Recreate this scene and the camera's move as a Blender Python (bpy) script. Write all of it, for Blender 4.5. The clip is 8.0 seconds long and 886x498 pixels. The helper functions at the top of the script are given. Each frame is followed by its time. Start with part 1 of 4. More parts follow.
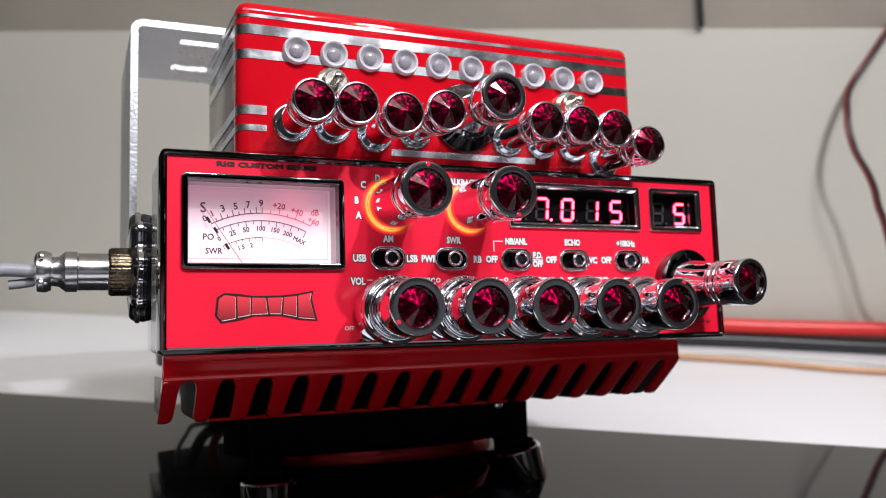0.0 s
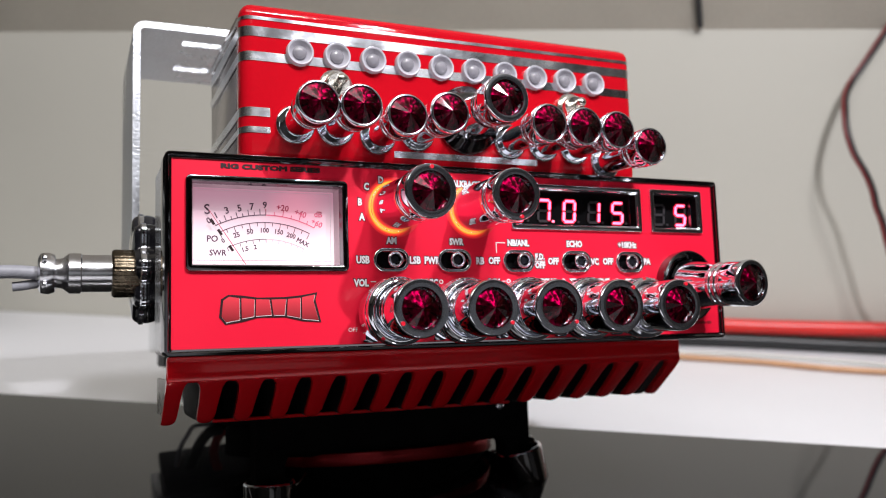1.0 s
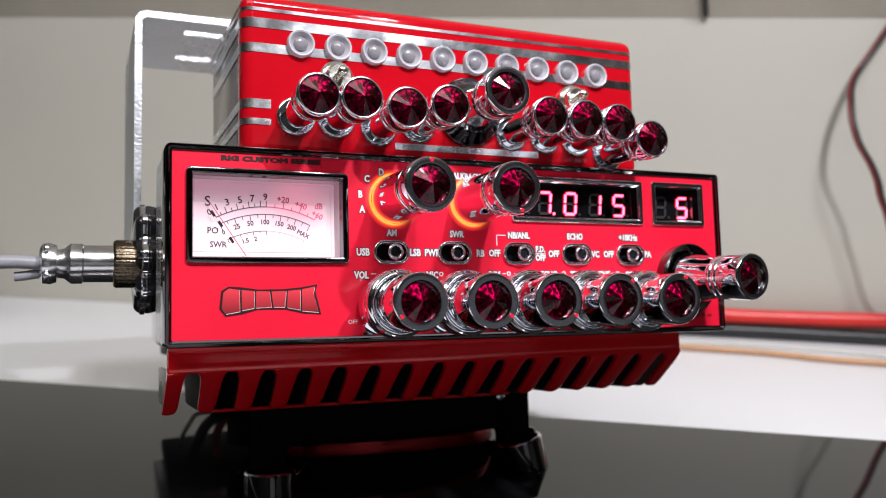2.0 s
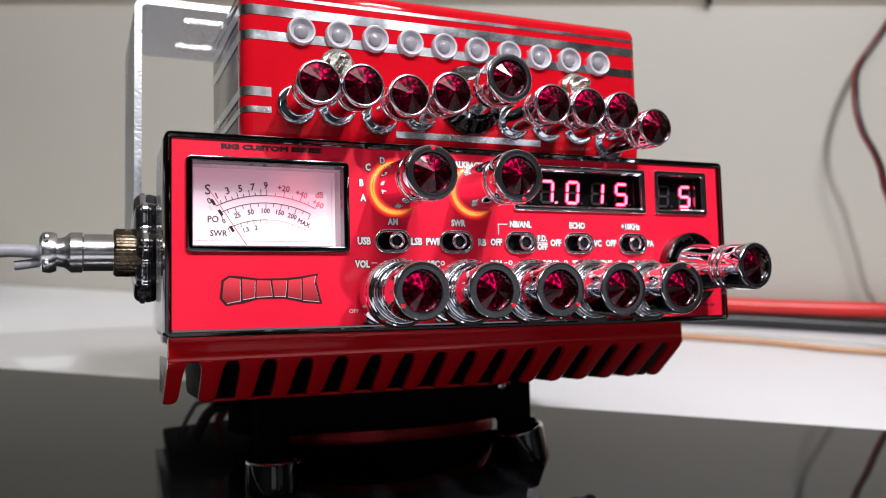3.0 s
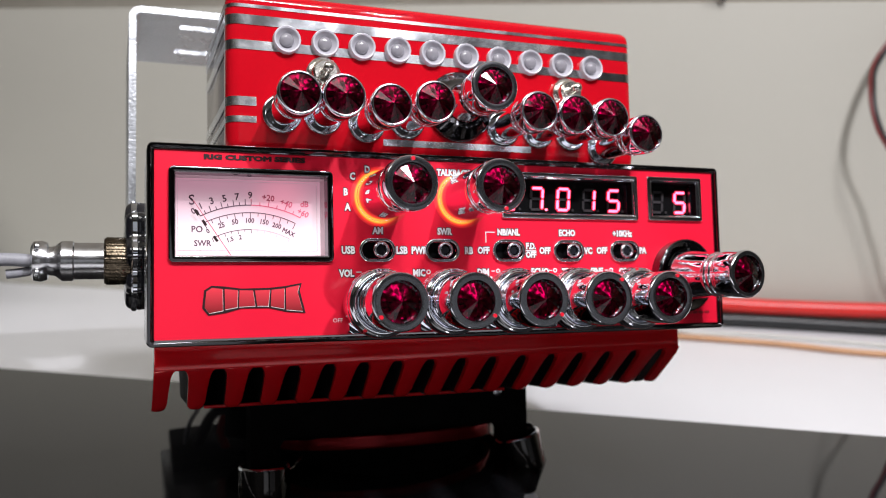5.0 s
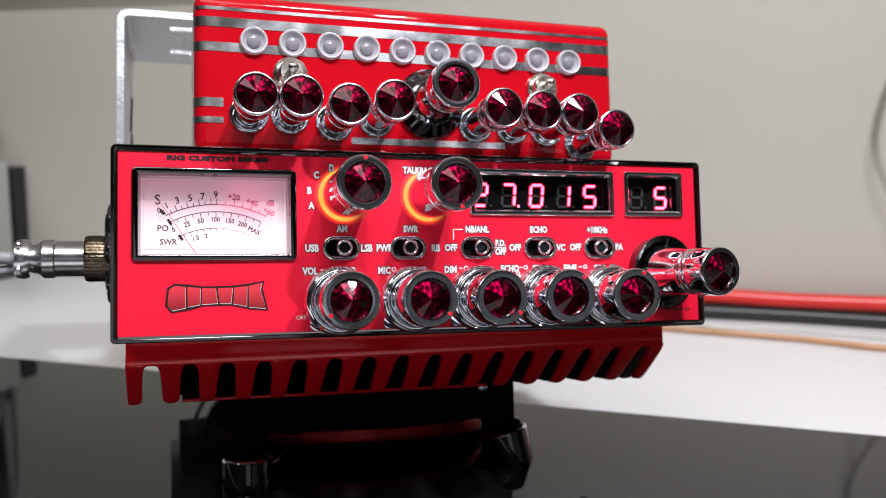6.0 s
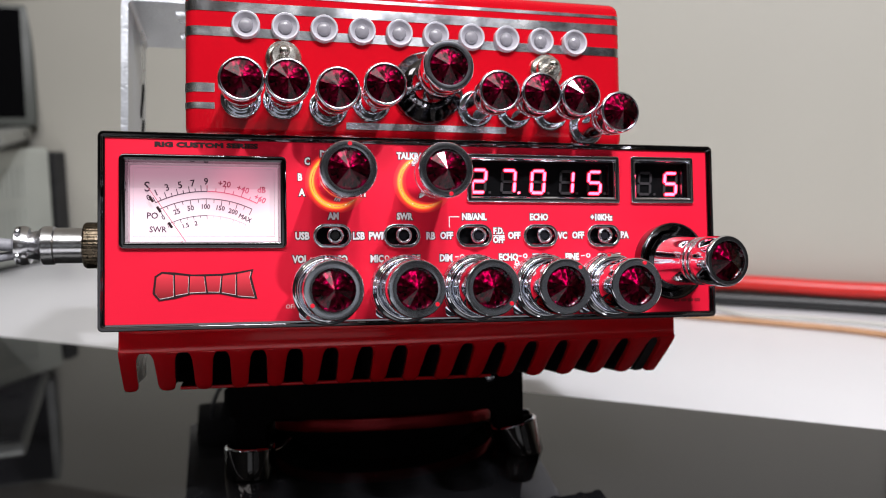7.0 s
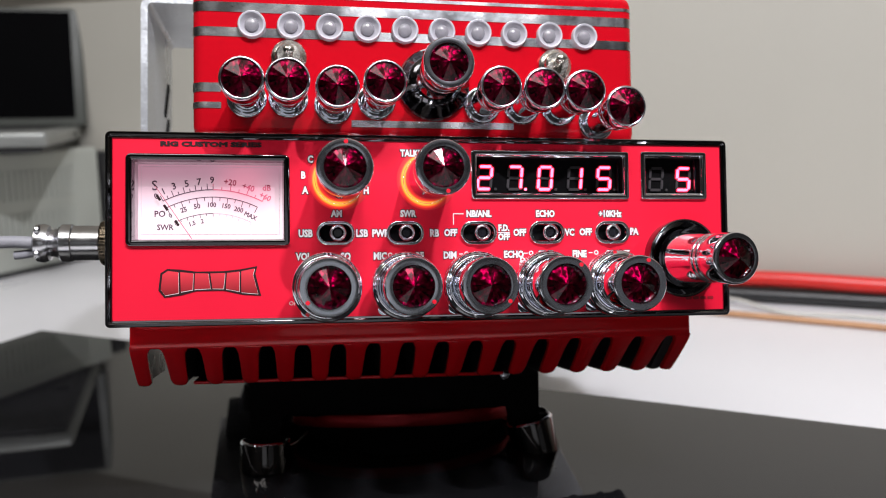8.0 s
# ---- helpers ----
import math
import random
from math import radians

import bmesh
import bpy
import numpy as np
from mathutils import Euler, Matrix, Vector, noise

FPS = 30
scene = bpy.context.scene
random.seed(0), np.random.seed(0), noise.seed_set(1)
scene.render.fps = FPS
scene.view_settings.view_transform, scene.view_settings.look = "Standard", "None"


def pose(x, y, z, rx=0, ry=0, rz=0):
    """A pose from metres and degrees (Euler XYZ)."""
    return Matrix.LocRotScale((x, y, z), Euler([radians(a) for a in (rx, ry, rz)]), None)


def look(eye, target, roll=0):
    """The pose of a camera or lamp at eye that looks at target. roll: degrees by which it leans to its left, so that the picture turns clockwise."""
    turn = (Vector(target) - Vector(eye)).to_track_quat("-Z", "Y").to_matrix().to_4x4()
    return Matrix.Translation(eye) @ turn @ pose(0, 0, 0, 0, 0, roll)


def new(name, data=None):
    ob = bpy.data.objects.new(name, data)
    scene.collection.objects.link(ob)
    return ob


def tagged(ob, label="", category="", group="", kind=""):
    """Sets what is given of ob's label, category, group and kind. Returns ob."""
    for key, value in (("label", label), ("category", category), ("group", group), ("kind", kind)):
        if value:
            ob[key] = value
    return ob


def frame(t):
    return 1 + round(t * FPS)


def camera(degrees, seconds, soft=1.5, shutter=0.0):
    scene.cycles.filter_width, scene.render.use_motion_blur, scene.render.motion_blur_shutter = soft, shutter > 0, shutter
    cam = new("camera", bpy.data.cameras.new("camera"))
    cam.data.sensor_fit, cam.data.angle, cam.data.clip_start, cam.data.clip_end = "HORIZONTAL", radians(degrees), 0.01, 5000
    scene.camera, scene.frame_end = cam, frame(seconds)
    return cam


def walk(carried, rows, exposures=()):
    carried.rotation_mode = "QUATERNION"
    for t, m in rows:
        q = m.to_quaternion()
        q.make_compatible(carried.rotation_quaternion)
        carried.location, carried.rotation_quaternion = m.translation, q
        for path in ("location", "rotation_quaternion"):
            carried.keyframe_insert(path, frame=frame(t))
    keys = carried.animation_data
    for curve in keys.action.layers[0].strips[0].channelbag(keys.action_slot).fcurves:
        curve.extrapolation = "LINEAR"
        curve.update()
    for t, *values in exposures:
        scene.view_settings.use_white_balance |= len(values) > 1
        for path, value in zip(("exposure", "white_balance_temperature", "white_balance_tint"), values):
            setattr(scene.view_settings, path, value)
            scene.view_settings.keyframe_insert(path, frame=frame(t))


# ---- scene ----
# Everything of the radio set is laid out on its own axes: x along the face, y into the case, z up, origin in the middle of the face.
RIG = pose(0, 0, 0.8473, -11.4258, 1.7733, 31.7)
cam = camera(55.0, 8.0, 1.0)
cam.data.dof.use_dof, cam.data.dof.focus_distance, cam.data.dof.aperture_fstop = True, 0.262, 12.0
PATH = [
    (0.0, -0.12242, -0.25130, -0.02756, -23.6060, 6.1029, -1.7576),
    (0.5, -0.12371, -0.25210, -0.02688, -23.7592, 6.0746, -1.8117),
    (1.0, -0.12457, -0.25148, -0.02696, -23.8144, 6.0680, -1.8003),
    (2.5, -0.12258, -0.25269, -0.02409, -23.2892, 4.5504, -1.3508),
    (3.0, -0.12254, -0.25142, -0.02473, -23.2840, 4.3704, -1.4019),
    (3.5, -0.12249, -0.25168, -0.02508, -23.2068, 4.4166, -1.4778),
    (4.0, -0.12080, -0.24962, -0.02283, -23.0531, 4.3488, -1.3885),
    (4.5, -0.11828, -0.25061, -0.02142, -22.6203, 4.2355, -1.3555),
    (6.0, -0.08090, -0.26707, -0.01850, -17.2740, 3.4082, -1.1880),
    (6.5, -0.06868, -0.26551, -0.01880, -15.4233, 3.0518, -1.1311),
    (7.0, -0.06085, -0.26505, -0.01686, -13.6787, 2.3378, -0.8428),
    (7.5, -0.05250, -0.26649, -0.01720, -11.4394, 2.1662, -0.7174),
    (8.0, -0.04409, -0.26782, -0.01650, -9.8391, 2.0822, -0.7526),
]
walk(cam, [(t, RIG @ pose(x, y, z, 0, 0, yaw) @ pose(0, 0, 0, 90 + pitch) @ pose(0, 0, 0, 0, 0, roll)) for t, x, y, z, yaw, pitch, roll in PATH],
     [(0.0, 0.0), (8.0, 0.0)])

# ---- light ----
world = bpy.data.worlds.new("room_air")
scene.world = world
world.use_nodes = True
world.node_tree.nodes["Background"].inputs[0].default_value = (0.9, 0.95, 1.0, 1)
world.node_tree.nodes["Background"].inputs[1].default_value = 0.02


def spot_lamp(name, at, target, watts, radius, degrees, blend, colour):
    data = bpy.data.lights.new(name, "SPOT")
    data.energy, data.shadow_soft_size, data.spot_size, data.spot_blend, data.color = watts, radius, radians(degrees), blend, colour
    ob = new(name, data)
    ob.matrix_world = look(at, target)
    return ob


def area_lamp(name, at, target, watts, sx, sy, colour):
    data = bpy.data.lights.new(name, "AREA")
    data.shape, data.size, data.size_y, data.energy, data.color = "RECTANGLE", sx, sy, watts, colour
    ob = new(name, data)
    ob.matrix_world = look(at, target)
    return ob


LAMP = RIG @ Vector((0.125, -0.50, 0.45))
for side in (-0.014, 0.0, 0.014):
    spot_lamp("desk_lamp_led", LAMP + Vector((side, 0, 0)), (-0.05, 0.10, 0.80), 4.9, 0.006, 110, 0.9, (0.97, 0.96, 1.03))
spot_lamp("room_lamp", (0.46, -0.64, 2.10), (-0.28, 0.3, 0.80), 40.0, 0.10, 104, 1.0, (0.98, 0.97, 1.01))
# Added soft fill from overhead, not a known fixture of the room.
area_lamp("overhead_fill", (-0.2, -1.1, 2.38), (-0.2, -1.1, 0), 18.0, 1.6, 0.7, (1.0, 0.98, 0.96))


# ---- materials ----
def material(name, colour, rough=0.5, metal=0.0, coat=0.0, emit=None, power=0.0):
    m = bpy.data.materials.new(name)
    m.use_nodes = True
    b = m.node_tree.nodes["Principled BSDF"]
    b.inputs["Base Color"].default_value = (*colour, 1)
    b.inputs["Roughness"].default_value = rough
    b.inputs["Metallic"].default_value = metal
    b.inputs["Coat Weight"].default_value = coat
    b.inputs["Coat Roughness"].default_value = 0.05
    if emit:
        b.inputs["Emission Color"].default_value = (*emit, 1)
        b.inputs["Emission Strength"].default_value = power
    return m


def vary(m, scale, amount, bump=0.0, bump_scale=None, rough=0.0, stretch=(1, 1, 1), detail=6.0):
    """Two scales of noise on a material's colour and roughness, and a fine relief."""
    t = m.node_tree
    b = t.nodes["Principled BSDF"]
    base = tuple(b.inputs["Base Color"].default_value)
    co = t.nodes.new("ShaderNodeTexCoord")
    mp = t.nodes.new("ShaderNodeMapping")
    mp.inputs["Scale"].default_value = stretch
    t.links.new(co.outputs["Object"], mp.inputs["Vector"])
    big = t.nodes.new("ShaderNodeTexNoise")
    big.inputs["Scale"].default_value, big.inputs["Detail"].default_value = scale, detail
    t.links.new(mp.outputs[0], big.inputs["Vector"])
    fine = t.nodes.new("ShaderNodeTexNoise")
    fine.inputs["Scale"].default_value, fine.inputs["Detail"].default_value = bump_scale or scale * 12, 4
    t.links.new(mp.outputs[0], fine.inputs["Vector"])
    both = t.nodes.new("ShaderNodeMix")
    both.inputs[0].default_value = 0.35
    t.links.new(big.outputs[0], both.inputs[2])
    t.links.new(fine.outputs[0], both.inputs[3])
    ramp = t.nodes.new("ShaderNodeMapRange")
    ramp.inputs[1].default_value, ramp.inputs[2].default_value = 0.3, 0.7
    ramp.inputs[3].default_value, ramp.inputs[4].default_value = 1 - amount, 1 + amount
    t.links.new(both.outputs[0], ramp.inputs[0])
    mul = t.nodes.new("ShaderNodeVectorMath")
    mul.operation = "SCALE"
    mul.inputs[0].default_value = base[:3]
    t.links.new(ramp.outputs[0], mul.inputs["Scale"])
    t.links.new(mul.outputs[0], b.inputs["Base Color"])
    if rough:
        rr = t.nodes.new("ShaderNodeMapRange")
        r0 = b.inputs["Roughness"].default_value
        rr.inputs[1].default_value, rr.inputs[2].default_value = 0.3, 0.7
        rr.inputs[3].default_value, rr.inputs[4].default_value = max(r0 - rough, 0.01), r0 + rough
        t.links.new(big.outputs[0], rr.inputs[0])
        t.links.new(rr.outputs[0], b.inputs["Roughness"])
    if bump:
        bp = t.nodes.new("ShaderNodeBump")
        bp.inputs["Strength"].default_value, bp.inputs["Distance"].default_value = bump, 0.001
        t.links.new(fine.outputs[0], bp.inputs["Height"])
        t.links.new(bp.outputs[0], b.inputs["Normal"])
    return m


CHROME = vary(material("chrome", (0.86, 0.88, 0.95), 0.040, 1.0, 0.15), 60, 0.04, rough=0.015)
CHROME.node_tree.nodes["Principled BSDF"].inputs["Coat Roughness"].default_value = 0.15
BEZEL_CHROME = vary(material("handled_chrome", (0.72, 0.74, 0.81), 0.15, 1.0, 0.0), 250, 0.05, 0.02, 3500, 0.01)
# Chrome in a dark tone; on the trim it stands for a dark room's reflection.
DARK_CHROME = vary(material("darkened_chrome", (0.16, 0.155, 0.165), 0.06, 1.0, 0.5), 60, 0.05, rough=0.02)
# Cup chrome with the dark reflection of glass and room put into its colour.
CUP_DARKENED = vary(material("cup_chrome_darkened", (0.075, 0.07, 0.07), 0.05, 1.0, 0.6), 60, 0.1, rough=0.02)
STEEL = vary(material("brushed_steel", (0.70, 0.70, 0.72), 0.2, 1.0), 40, 0.12, 0.06, 900, 0.08, (0.2, 3, 3))
BRASS = vary(material("tarnished_nickel", (0.20, 0.16, 0.115), 0.26, 1.0), 200, 0.3, 0.2, 900, 0.1)
RED_FACE = vary(material("red_panel_film", (0.82, 0.010, 0.040), 0.42, 0.0, 0.12), 30, 0.03, 0.02, 2500, 0.05)
RED_PAINT = vary(material("red_gloss_paint", (0.50, 0.004, 0.012), 0.05, 0.0, 0.0), 25, 0.05, 0.05, 700, 0.015)
RED_ANODISED = vary(material("red_anodised", (0.80, 0.004, 0.012), 0.13, 0.1, 0.5), 40, 0.08, 0.03, 1500, 0.08)
for mat_, level in ((RED_FACE, 0.22), (RED_PAINT, 0.3), (RED_ANODISED, 0.3)):
    mat_.node_tree.nodes["Principled BSDF"].inputs["Specular IOR Level"].default_value = level
SATIN_NICKEL = vary(material("satin_nickel", (0.80, 0.77, 0.70), 0.24, 1.0), 200, 0.12, 0.1, 900, 0.06)
AMP_STEEL = vary(material("smoky_steel", (0.30, 0.26, 0.25), 0.16, 1.0), 40, 0.1, 0.03, 900, 0.06)
FOIL = vary(material("chrome_foil", (0.93, 0.95, 1.0), 0.22, 1.0), 90, 0.14, 0.04, 700, 0.07)
# Sink metal painted near-black: the shade between the slats is in the colour.
FIN_SHADE = vary(material("fin_shade_black", (0.012, 0.012, 0.012), 0.6, 0.0), 60, 0.2, 0.15, 900, 0.1)
# Grey of a fin's shaded inner side, with the wall's reflection put into it.
FIN_SIDE_GREY = vary(material("shaded_fin_side", (0.36, 0.33, 0.30), 0.3, 0.75), 60, 0.2, 0.15, 900, 0.1)
BLACK_GLOSS = vary(material("black_gloss_plastic", (0.012, 0.012, 0.016), 0.12, 0.0, 0.6), 60, 0.2, 0.0, rough=0.05)
BLACK_MATT = vary(material("black_matt", (0.014, 0.014, 0.015), 0.55), 80, 0.25, 0.15, 1500, 0.1)
RING_RED = vary(material("dark_red_enamel", (0.34, 0.006, 0.010), 0.20, 0.5), 60, 0.2, 0.05, 900, 0.08)
RING_RED.node_tree.nodes["Principled BSDF"].inputs["Specular IOR Level"].default_value = 0.4
BLACK_RUBBER = vary(material("black_rubber", (0.0085, 0.0085, 0.0088), 0.8), 80, 0.3, 0.2, 1500)
BLACK_RUBBER.node_tree.nodes["Principled BSDF"].inputs["Specular IOR Level"].default_value = 0.01
# Near-black for recesses; behind the fins it stands in for shade.
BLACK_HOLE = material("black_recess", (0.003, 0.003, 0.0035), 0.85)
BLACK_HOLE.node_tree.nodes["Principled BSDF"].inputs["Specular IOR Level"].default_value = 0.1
WHITE_INK = material("white_ink", (0.86, 0.84, 0.84), 0.45)
BLACK_INK = material("dark_ink", (0.02, 0.006, 0.008), 0.4)
DIAL_INK = material("dial_ink", (0.11, 0.05, 0.085), 0.5)
CASE_GREY = vary(material("grey_case_paint", (0.80, 0.81, 0.82), 0.22, 0.85), 30, 0.08, 0.02, 1500, 0.1)
ZINC = vary(material("zinc_plate", (0.58, 0.60, 0.63), 0.34, 0.65), 35, 0.2, 0.25, 700, 0.12)
WALL_PAINT = vary(material("cream_wall_paint", (0.475, 0.458, 0.402), 0.6), 3, 0.04, 0.1, 700, 0.08)
ROOM_PAINT = vary(material("grey_wall_paint", (0.10, 0.10, 0.105), 0.7), 3, 0.04, 0.1, 500)
# Emissive panes of the two added panels, a reflection source for the chrome.
GLOW_PANE = material("glow_pane", (0.7, 0.75, 0.8), 0.3, emit=(0.90, 0.94, 1.0), power=0.24)
DIM_GLOW_PANE = material("dim_glow_pane", (0.2, 0.21, 0.23), 0.3, emit=(0.90, 0.94, 1.0), power=0.05)
SHELF_PAINT = vary(material("cream_shelf_paint", (0.47, 0.435, 0.365), 0.6), 9, 0.12, 0.25, 350, 0.08)
DESK_WHITE = vary(material("white_melamine", (0.76, 0.76, 0.78), 0.35), 6, 0.03, 0.03, 900, 0.08)
GLASS_BLACK = vary(material("black_glass", (0.008, 0.008, 0.009), 0.02, 0.0), 9, 0.2, 0.0, rough=0.008)
PRINTER_GREY = vary(material("grey_green_plastic", (0.42, 0.44, 0.40), 0.45), 20, 0.06, 0.1, 1800, 0.08)
LAPTOP_SILVER = vary(material("silver_plastic", (0.27, 0.28, 0.265), 0.35, 0.3), 40, 0.06, 0.04, 1500, 0.06)
LID_GREY = vary(material("grey_lid_plastic", (0.06, 0.065, 0.056), 0.45), 40, 0.06, 0.04, 1500, 0.06)
SCREEN_BLACK = material("screen_glass", (0.0015, 0.0015, 0.0018), 0.6)
SCREEN_BLACK.node_tree.nodes["Principled BSDF"].inputs["Specular IOR Level"].default_value = 0.02
RED_WIRE = vary(material("red_pvc", (0.62, 0.02, 0.015), 0.35), 40, 0.1, 0.05, 900)
DARK_RED_WIRE = vary(material("dark_red_pvc", (0.15, 0.015, 0.014), 0.4), 40, 0.1, 0.05, 900)
BLACK_WIRE = vary(material("black_pvc", (0.012, 0.013, 0.014), 0.4), 40, 0.2, 0.05, 900)
BROWN_WIRE = vary(material("tan_pvc", (0.50, 0.27, 0.14), 0.45), 60, 0.15, 0.1, 900)
GREY_WIRE = vary(material("grey_pvc", (0.30, 0.30, 0.33), 0.45), 60, 0.12, 0.1, 900)
CLEAR_WIRE = vary(material("pale_pvc", (0.55, 0.54, 0.50), 0.4), 60, 0.1)
LED_RIM = vary(material("frosted_led_rim", (0.55, 0.54, 0.585), 0.3), 200, 0.08)
LED_RING = vary(material("frosted_led_collar", (0.46, 0.445, 0.485), 0.3), 200, 0.10)
DISPLAY_WALL = material("black_display_wall", (0.003, 0.003, 0.004), 0.9)
DISPLAY_WALL.node_tree.nodes["Principled BSDF"].inputs["Specular IOR Level"].default_value = 0.05
LED_DOME = material("clear_led", (0.27, 0.26, 0.285), 0.06, 0.0, 0.8)
DIGIT_GLOW = material("lit_led_segment", (0.9, 0.1, 0.2), 0.4, emit=(1.0, 0.085, 0.165), power=6.6)
# Weak red emission for the halo of light round lit segments.
DIGIT_HALO = material("red_segment_halo", (0.4, 0.01, 0.03), 0.5, emit=(1.0, 0.008, 0.055), power=0.62)
DIGIT_OFF = material("unlit_led_segment", (0.042, 0.036, 0.04), 0.45)
MARK_RED = material("dark_red_ink", (0.30, 0.006, 0.014), 0.45)
DOT_RED = material("red_pointer_paint", (0.75, 0.01, 0.03), 0.3, 0.0, 0.5)
NEEDLE_RED = material("needle_paint", (0.80, 0.12, 0.22), 0.5)
NEEDLE_PALE = material("pale_needle_paint", (0.62, 0.16, 0.22), 0.5)
WOOD_FLOOR = vary(material("laminate_floor", (0.30, 0.21, 0.13), 0.4), 4, 0.2, 0.1, 60, 0.1, (1, 12, 1))
CEILING_PAINT = vary(material("white_ceiling_paint", (0.72, 0.72, 0.71), 0.7), 2, 0.03, 0.1, 300)


def ruby():
    """Foil-backed red crystal: the foil mirrors in soft, wavering patches below clear flat facets."""
    m = material("ruby_crystal", (0.3, 0.0, 0.02), 0.34, 1.0, 0.5)
    t = m.node_tree
    b = t.nodes["Principled BSDF"]
    b.inputs["Coat Roughness"].default_value = 0.03
    b.inputs["Coat IOR"].default_value = 1.6
    b.inputs["Specular Tint"].default_value = (0.12, 0.0, 0.006, 1)
    co = t.nodes.new("ShaderNodeTexCoord")
    geo = t.nodes.new("ShaderNodeNewGeometry")
    shift = t.nodes.new("ShaderNodeVectorMath")
    shift.operation = "MULTIPLY_ADD"
    isl = t.nodes.new("ShaderNodeCombineXYZ")
    t.links.new(geo.outputs["Random Per Island"], isl.inputs[1])
    shift.inputs[1].default_value = (1, 1, 1)
    t.links.new(co.outputs["Object"], shift.inputs[0])
    t.links.new(isl.outputs[0], shift.inputs[2])
    wave = t.nodes.new("ShaderNodeTexNoise")
    wave.inputs["Scale"].default_value, wave.inputs["Detail"].default_value = 480, 1.5
    t.links.new(shift.outputs[0], wave.inputs["Vector"])
    sub = t.nodes.new("ShaderNodeVectorMath")
    sub.operation = "SUBTRACT"
    sub.inputs[1].default_value = (0.5, 0.5, 0.5)
    t.links.new(wave.outputs["Color"], sub.inputs[0])
    amp = t.nodes.new("ShaderNodeVectorMath")
    amp.operation = "SCALE"
    amp.inputs["Scale"].default_value = 1.5
    t.links.new(sub.outputs[0], amp.inputs[0])
    add = t.nodes.new("ShaderNodeVectorMath")
    t.links.new(geo.outputs["Normal"], add.inputs[0])
    t.links.new(amp.outputs[0], add.inputs[1])
    nor = t.nodes.new("ShaderNodeVectorMath")
    nor.operation = "NORMALIZE"
    t.links.new(add.outputs[0], nor.inputs[0])
    t.links.new(nor.outputs[0], b.inputs["Normal"])
    t.links.new(geo.outputs["Normal"], b.inputs["Coat Normal"])
    tone = t.nodes.new("ShaderNodeTexNoise")
    tone.inputs["Scale"].default_value, tone.inputs["Detail"].default_value = 420, 2.0
    t.links.new(shift.outputs[0], tone.inputs["Vector"])
    span = t.nodes.new("ShaderNodeMapRange")
    span.inputs[1].default_value, span.inputs[2].default_value = 0.38, 0.68
    t.links.new(tone.outputs[0], span.inputs[0])
    turn = t.nodes.new("ShaderNodeMapRange")
    turn.inputs[3].default_value, turn.inputs[4].default_value = 0.25, 1.0
    t.links.new(geo.outputs["Random Per Island"], turn.inputs[0])
    deep = t.nodes.new("ShaderNodeMath")
    deep.operation = "MULTIPLY"
    t.links.new(span.outputs[0], deep.inputs[0])
    t.links.new(turn.outputs[0], deep.inputs[1])
    mix = t.nodes.new("ShaderNodeMix")
    mix.data_type = "RGBA"
    mix.inputs[6].default_value, mix.inputs[7].default_value = (0.010, 0.0, 0.0016, 1), (0.175, 0.0, 0.020, 1)
    t.links.new(deep.outputs[0], mix.inputs[0])
    t.links.new(mix.outputs[2], b.inputs["Base Color"])
    return m


RUBY = ruby()


def dial_paper():
    """Backlit meter dial: white light from below, greyer at the top, with a rosy patch behind the red figures."""
    m = material("backlit_dial", (0.29, 0.16, 0.20), 0.5)
    t = m.node_tree
    b = t.nodes["Principled BSDF"]
    co = t.nodes.new("ShaderNodeTexCoord")
    sep = t.nodes.new("ShaderNodeSeparateXYZ")
    t.links.new(co.outputs["Object"], sep.inputs[0])
    mr = t.nodes.new("ShaderNodeMapRange")
    mr.interpolation_type = "SMOOTHSTEP"
    mr.inputs[1].default_value, mr.inputs[2].default_value = 0.002, 0.019
    t.links.new(sep.outputs[2], mr.inputs[0])
    mix = t.nodes.new("ShaderNodeMix")
    mix.data_type = "RGBA"
    mix.inputs[6].default_value, mix.inputs[7].default_value = (1.0, 0.90, 0.95, 1), (0.36, 0.19, 0.25, 1)
    t.links.new(mr.outputs[0], mix.inputs[0])
    far = t.nodes.new("ShaderNodeVectorMath")
    far.operation = "DISTANCE"
    far.inputs[1].default_value = (-0.060, 0.0076, 0.0135)
    t.links.new(co.outputs["Object"], far.inputs[0])
    spot = t.nodes.new("ShaderNodeMapRange")
    spot.interpolation_type = "SMOOTHSTEP"
    spot.inputs[1].default_value, spot.inputs[2].default_value = 0.001, 0.013
    spot.inputs[3].default_value, spot.inputs[4].default_value = 0.55, 0.0
    t.links.new(far.outputs["Value"], spot.inputs[0])
    rosy = t.nodes.new("ShaderNodeMix")
    rosy.data_type = "RGBA"
    rosy.inputs[7].default_value = (0.80, 0.24, 0.34, 1)
    t.links.new(mix.outputs[2], rosy.inputs[6])
    t.links.new(spot.outputs[0], rosy.inputs[0])
    t.links.new(rosy.outputs[2], b.inputs["Emission Color"])
    b.inputs["Emission Strength"].default_value = 1.02
    return m


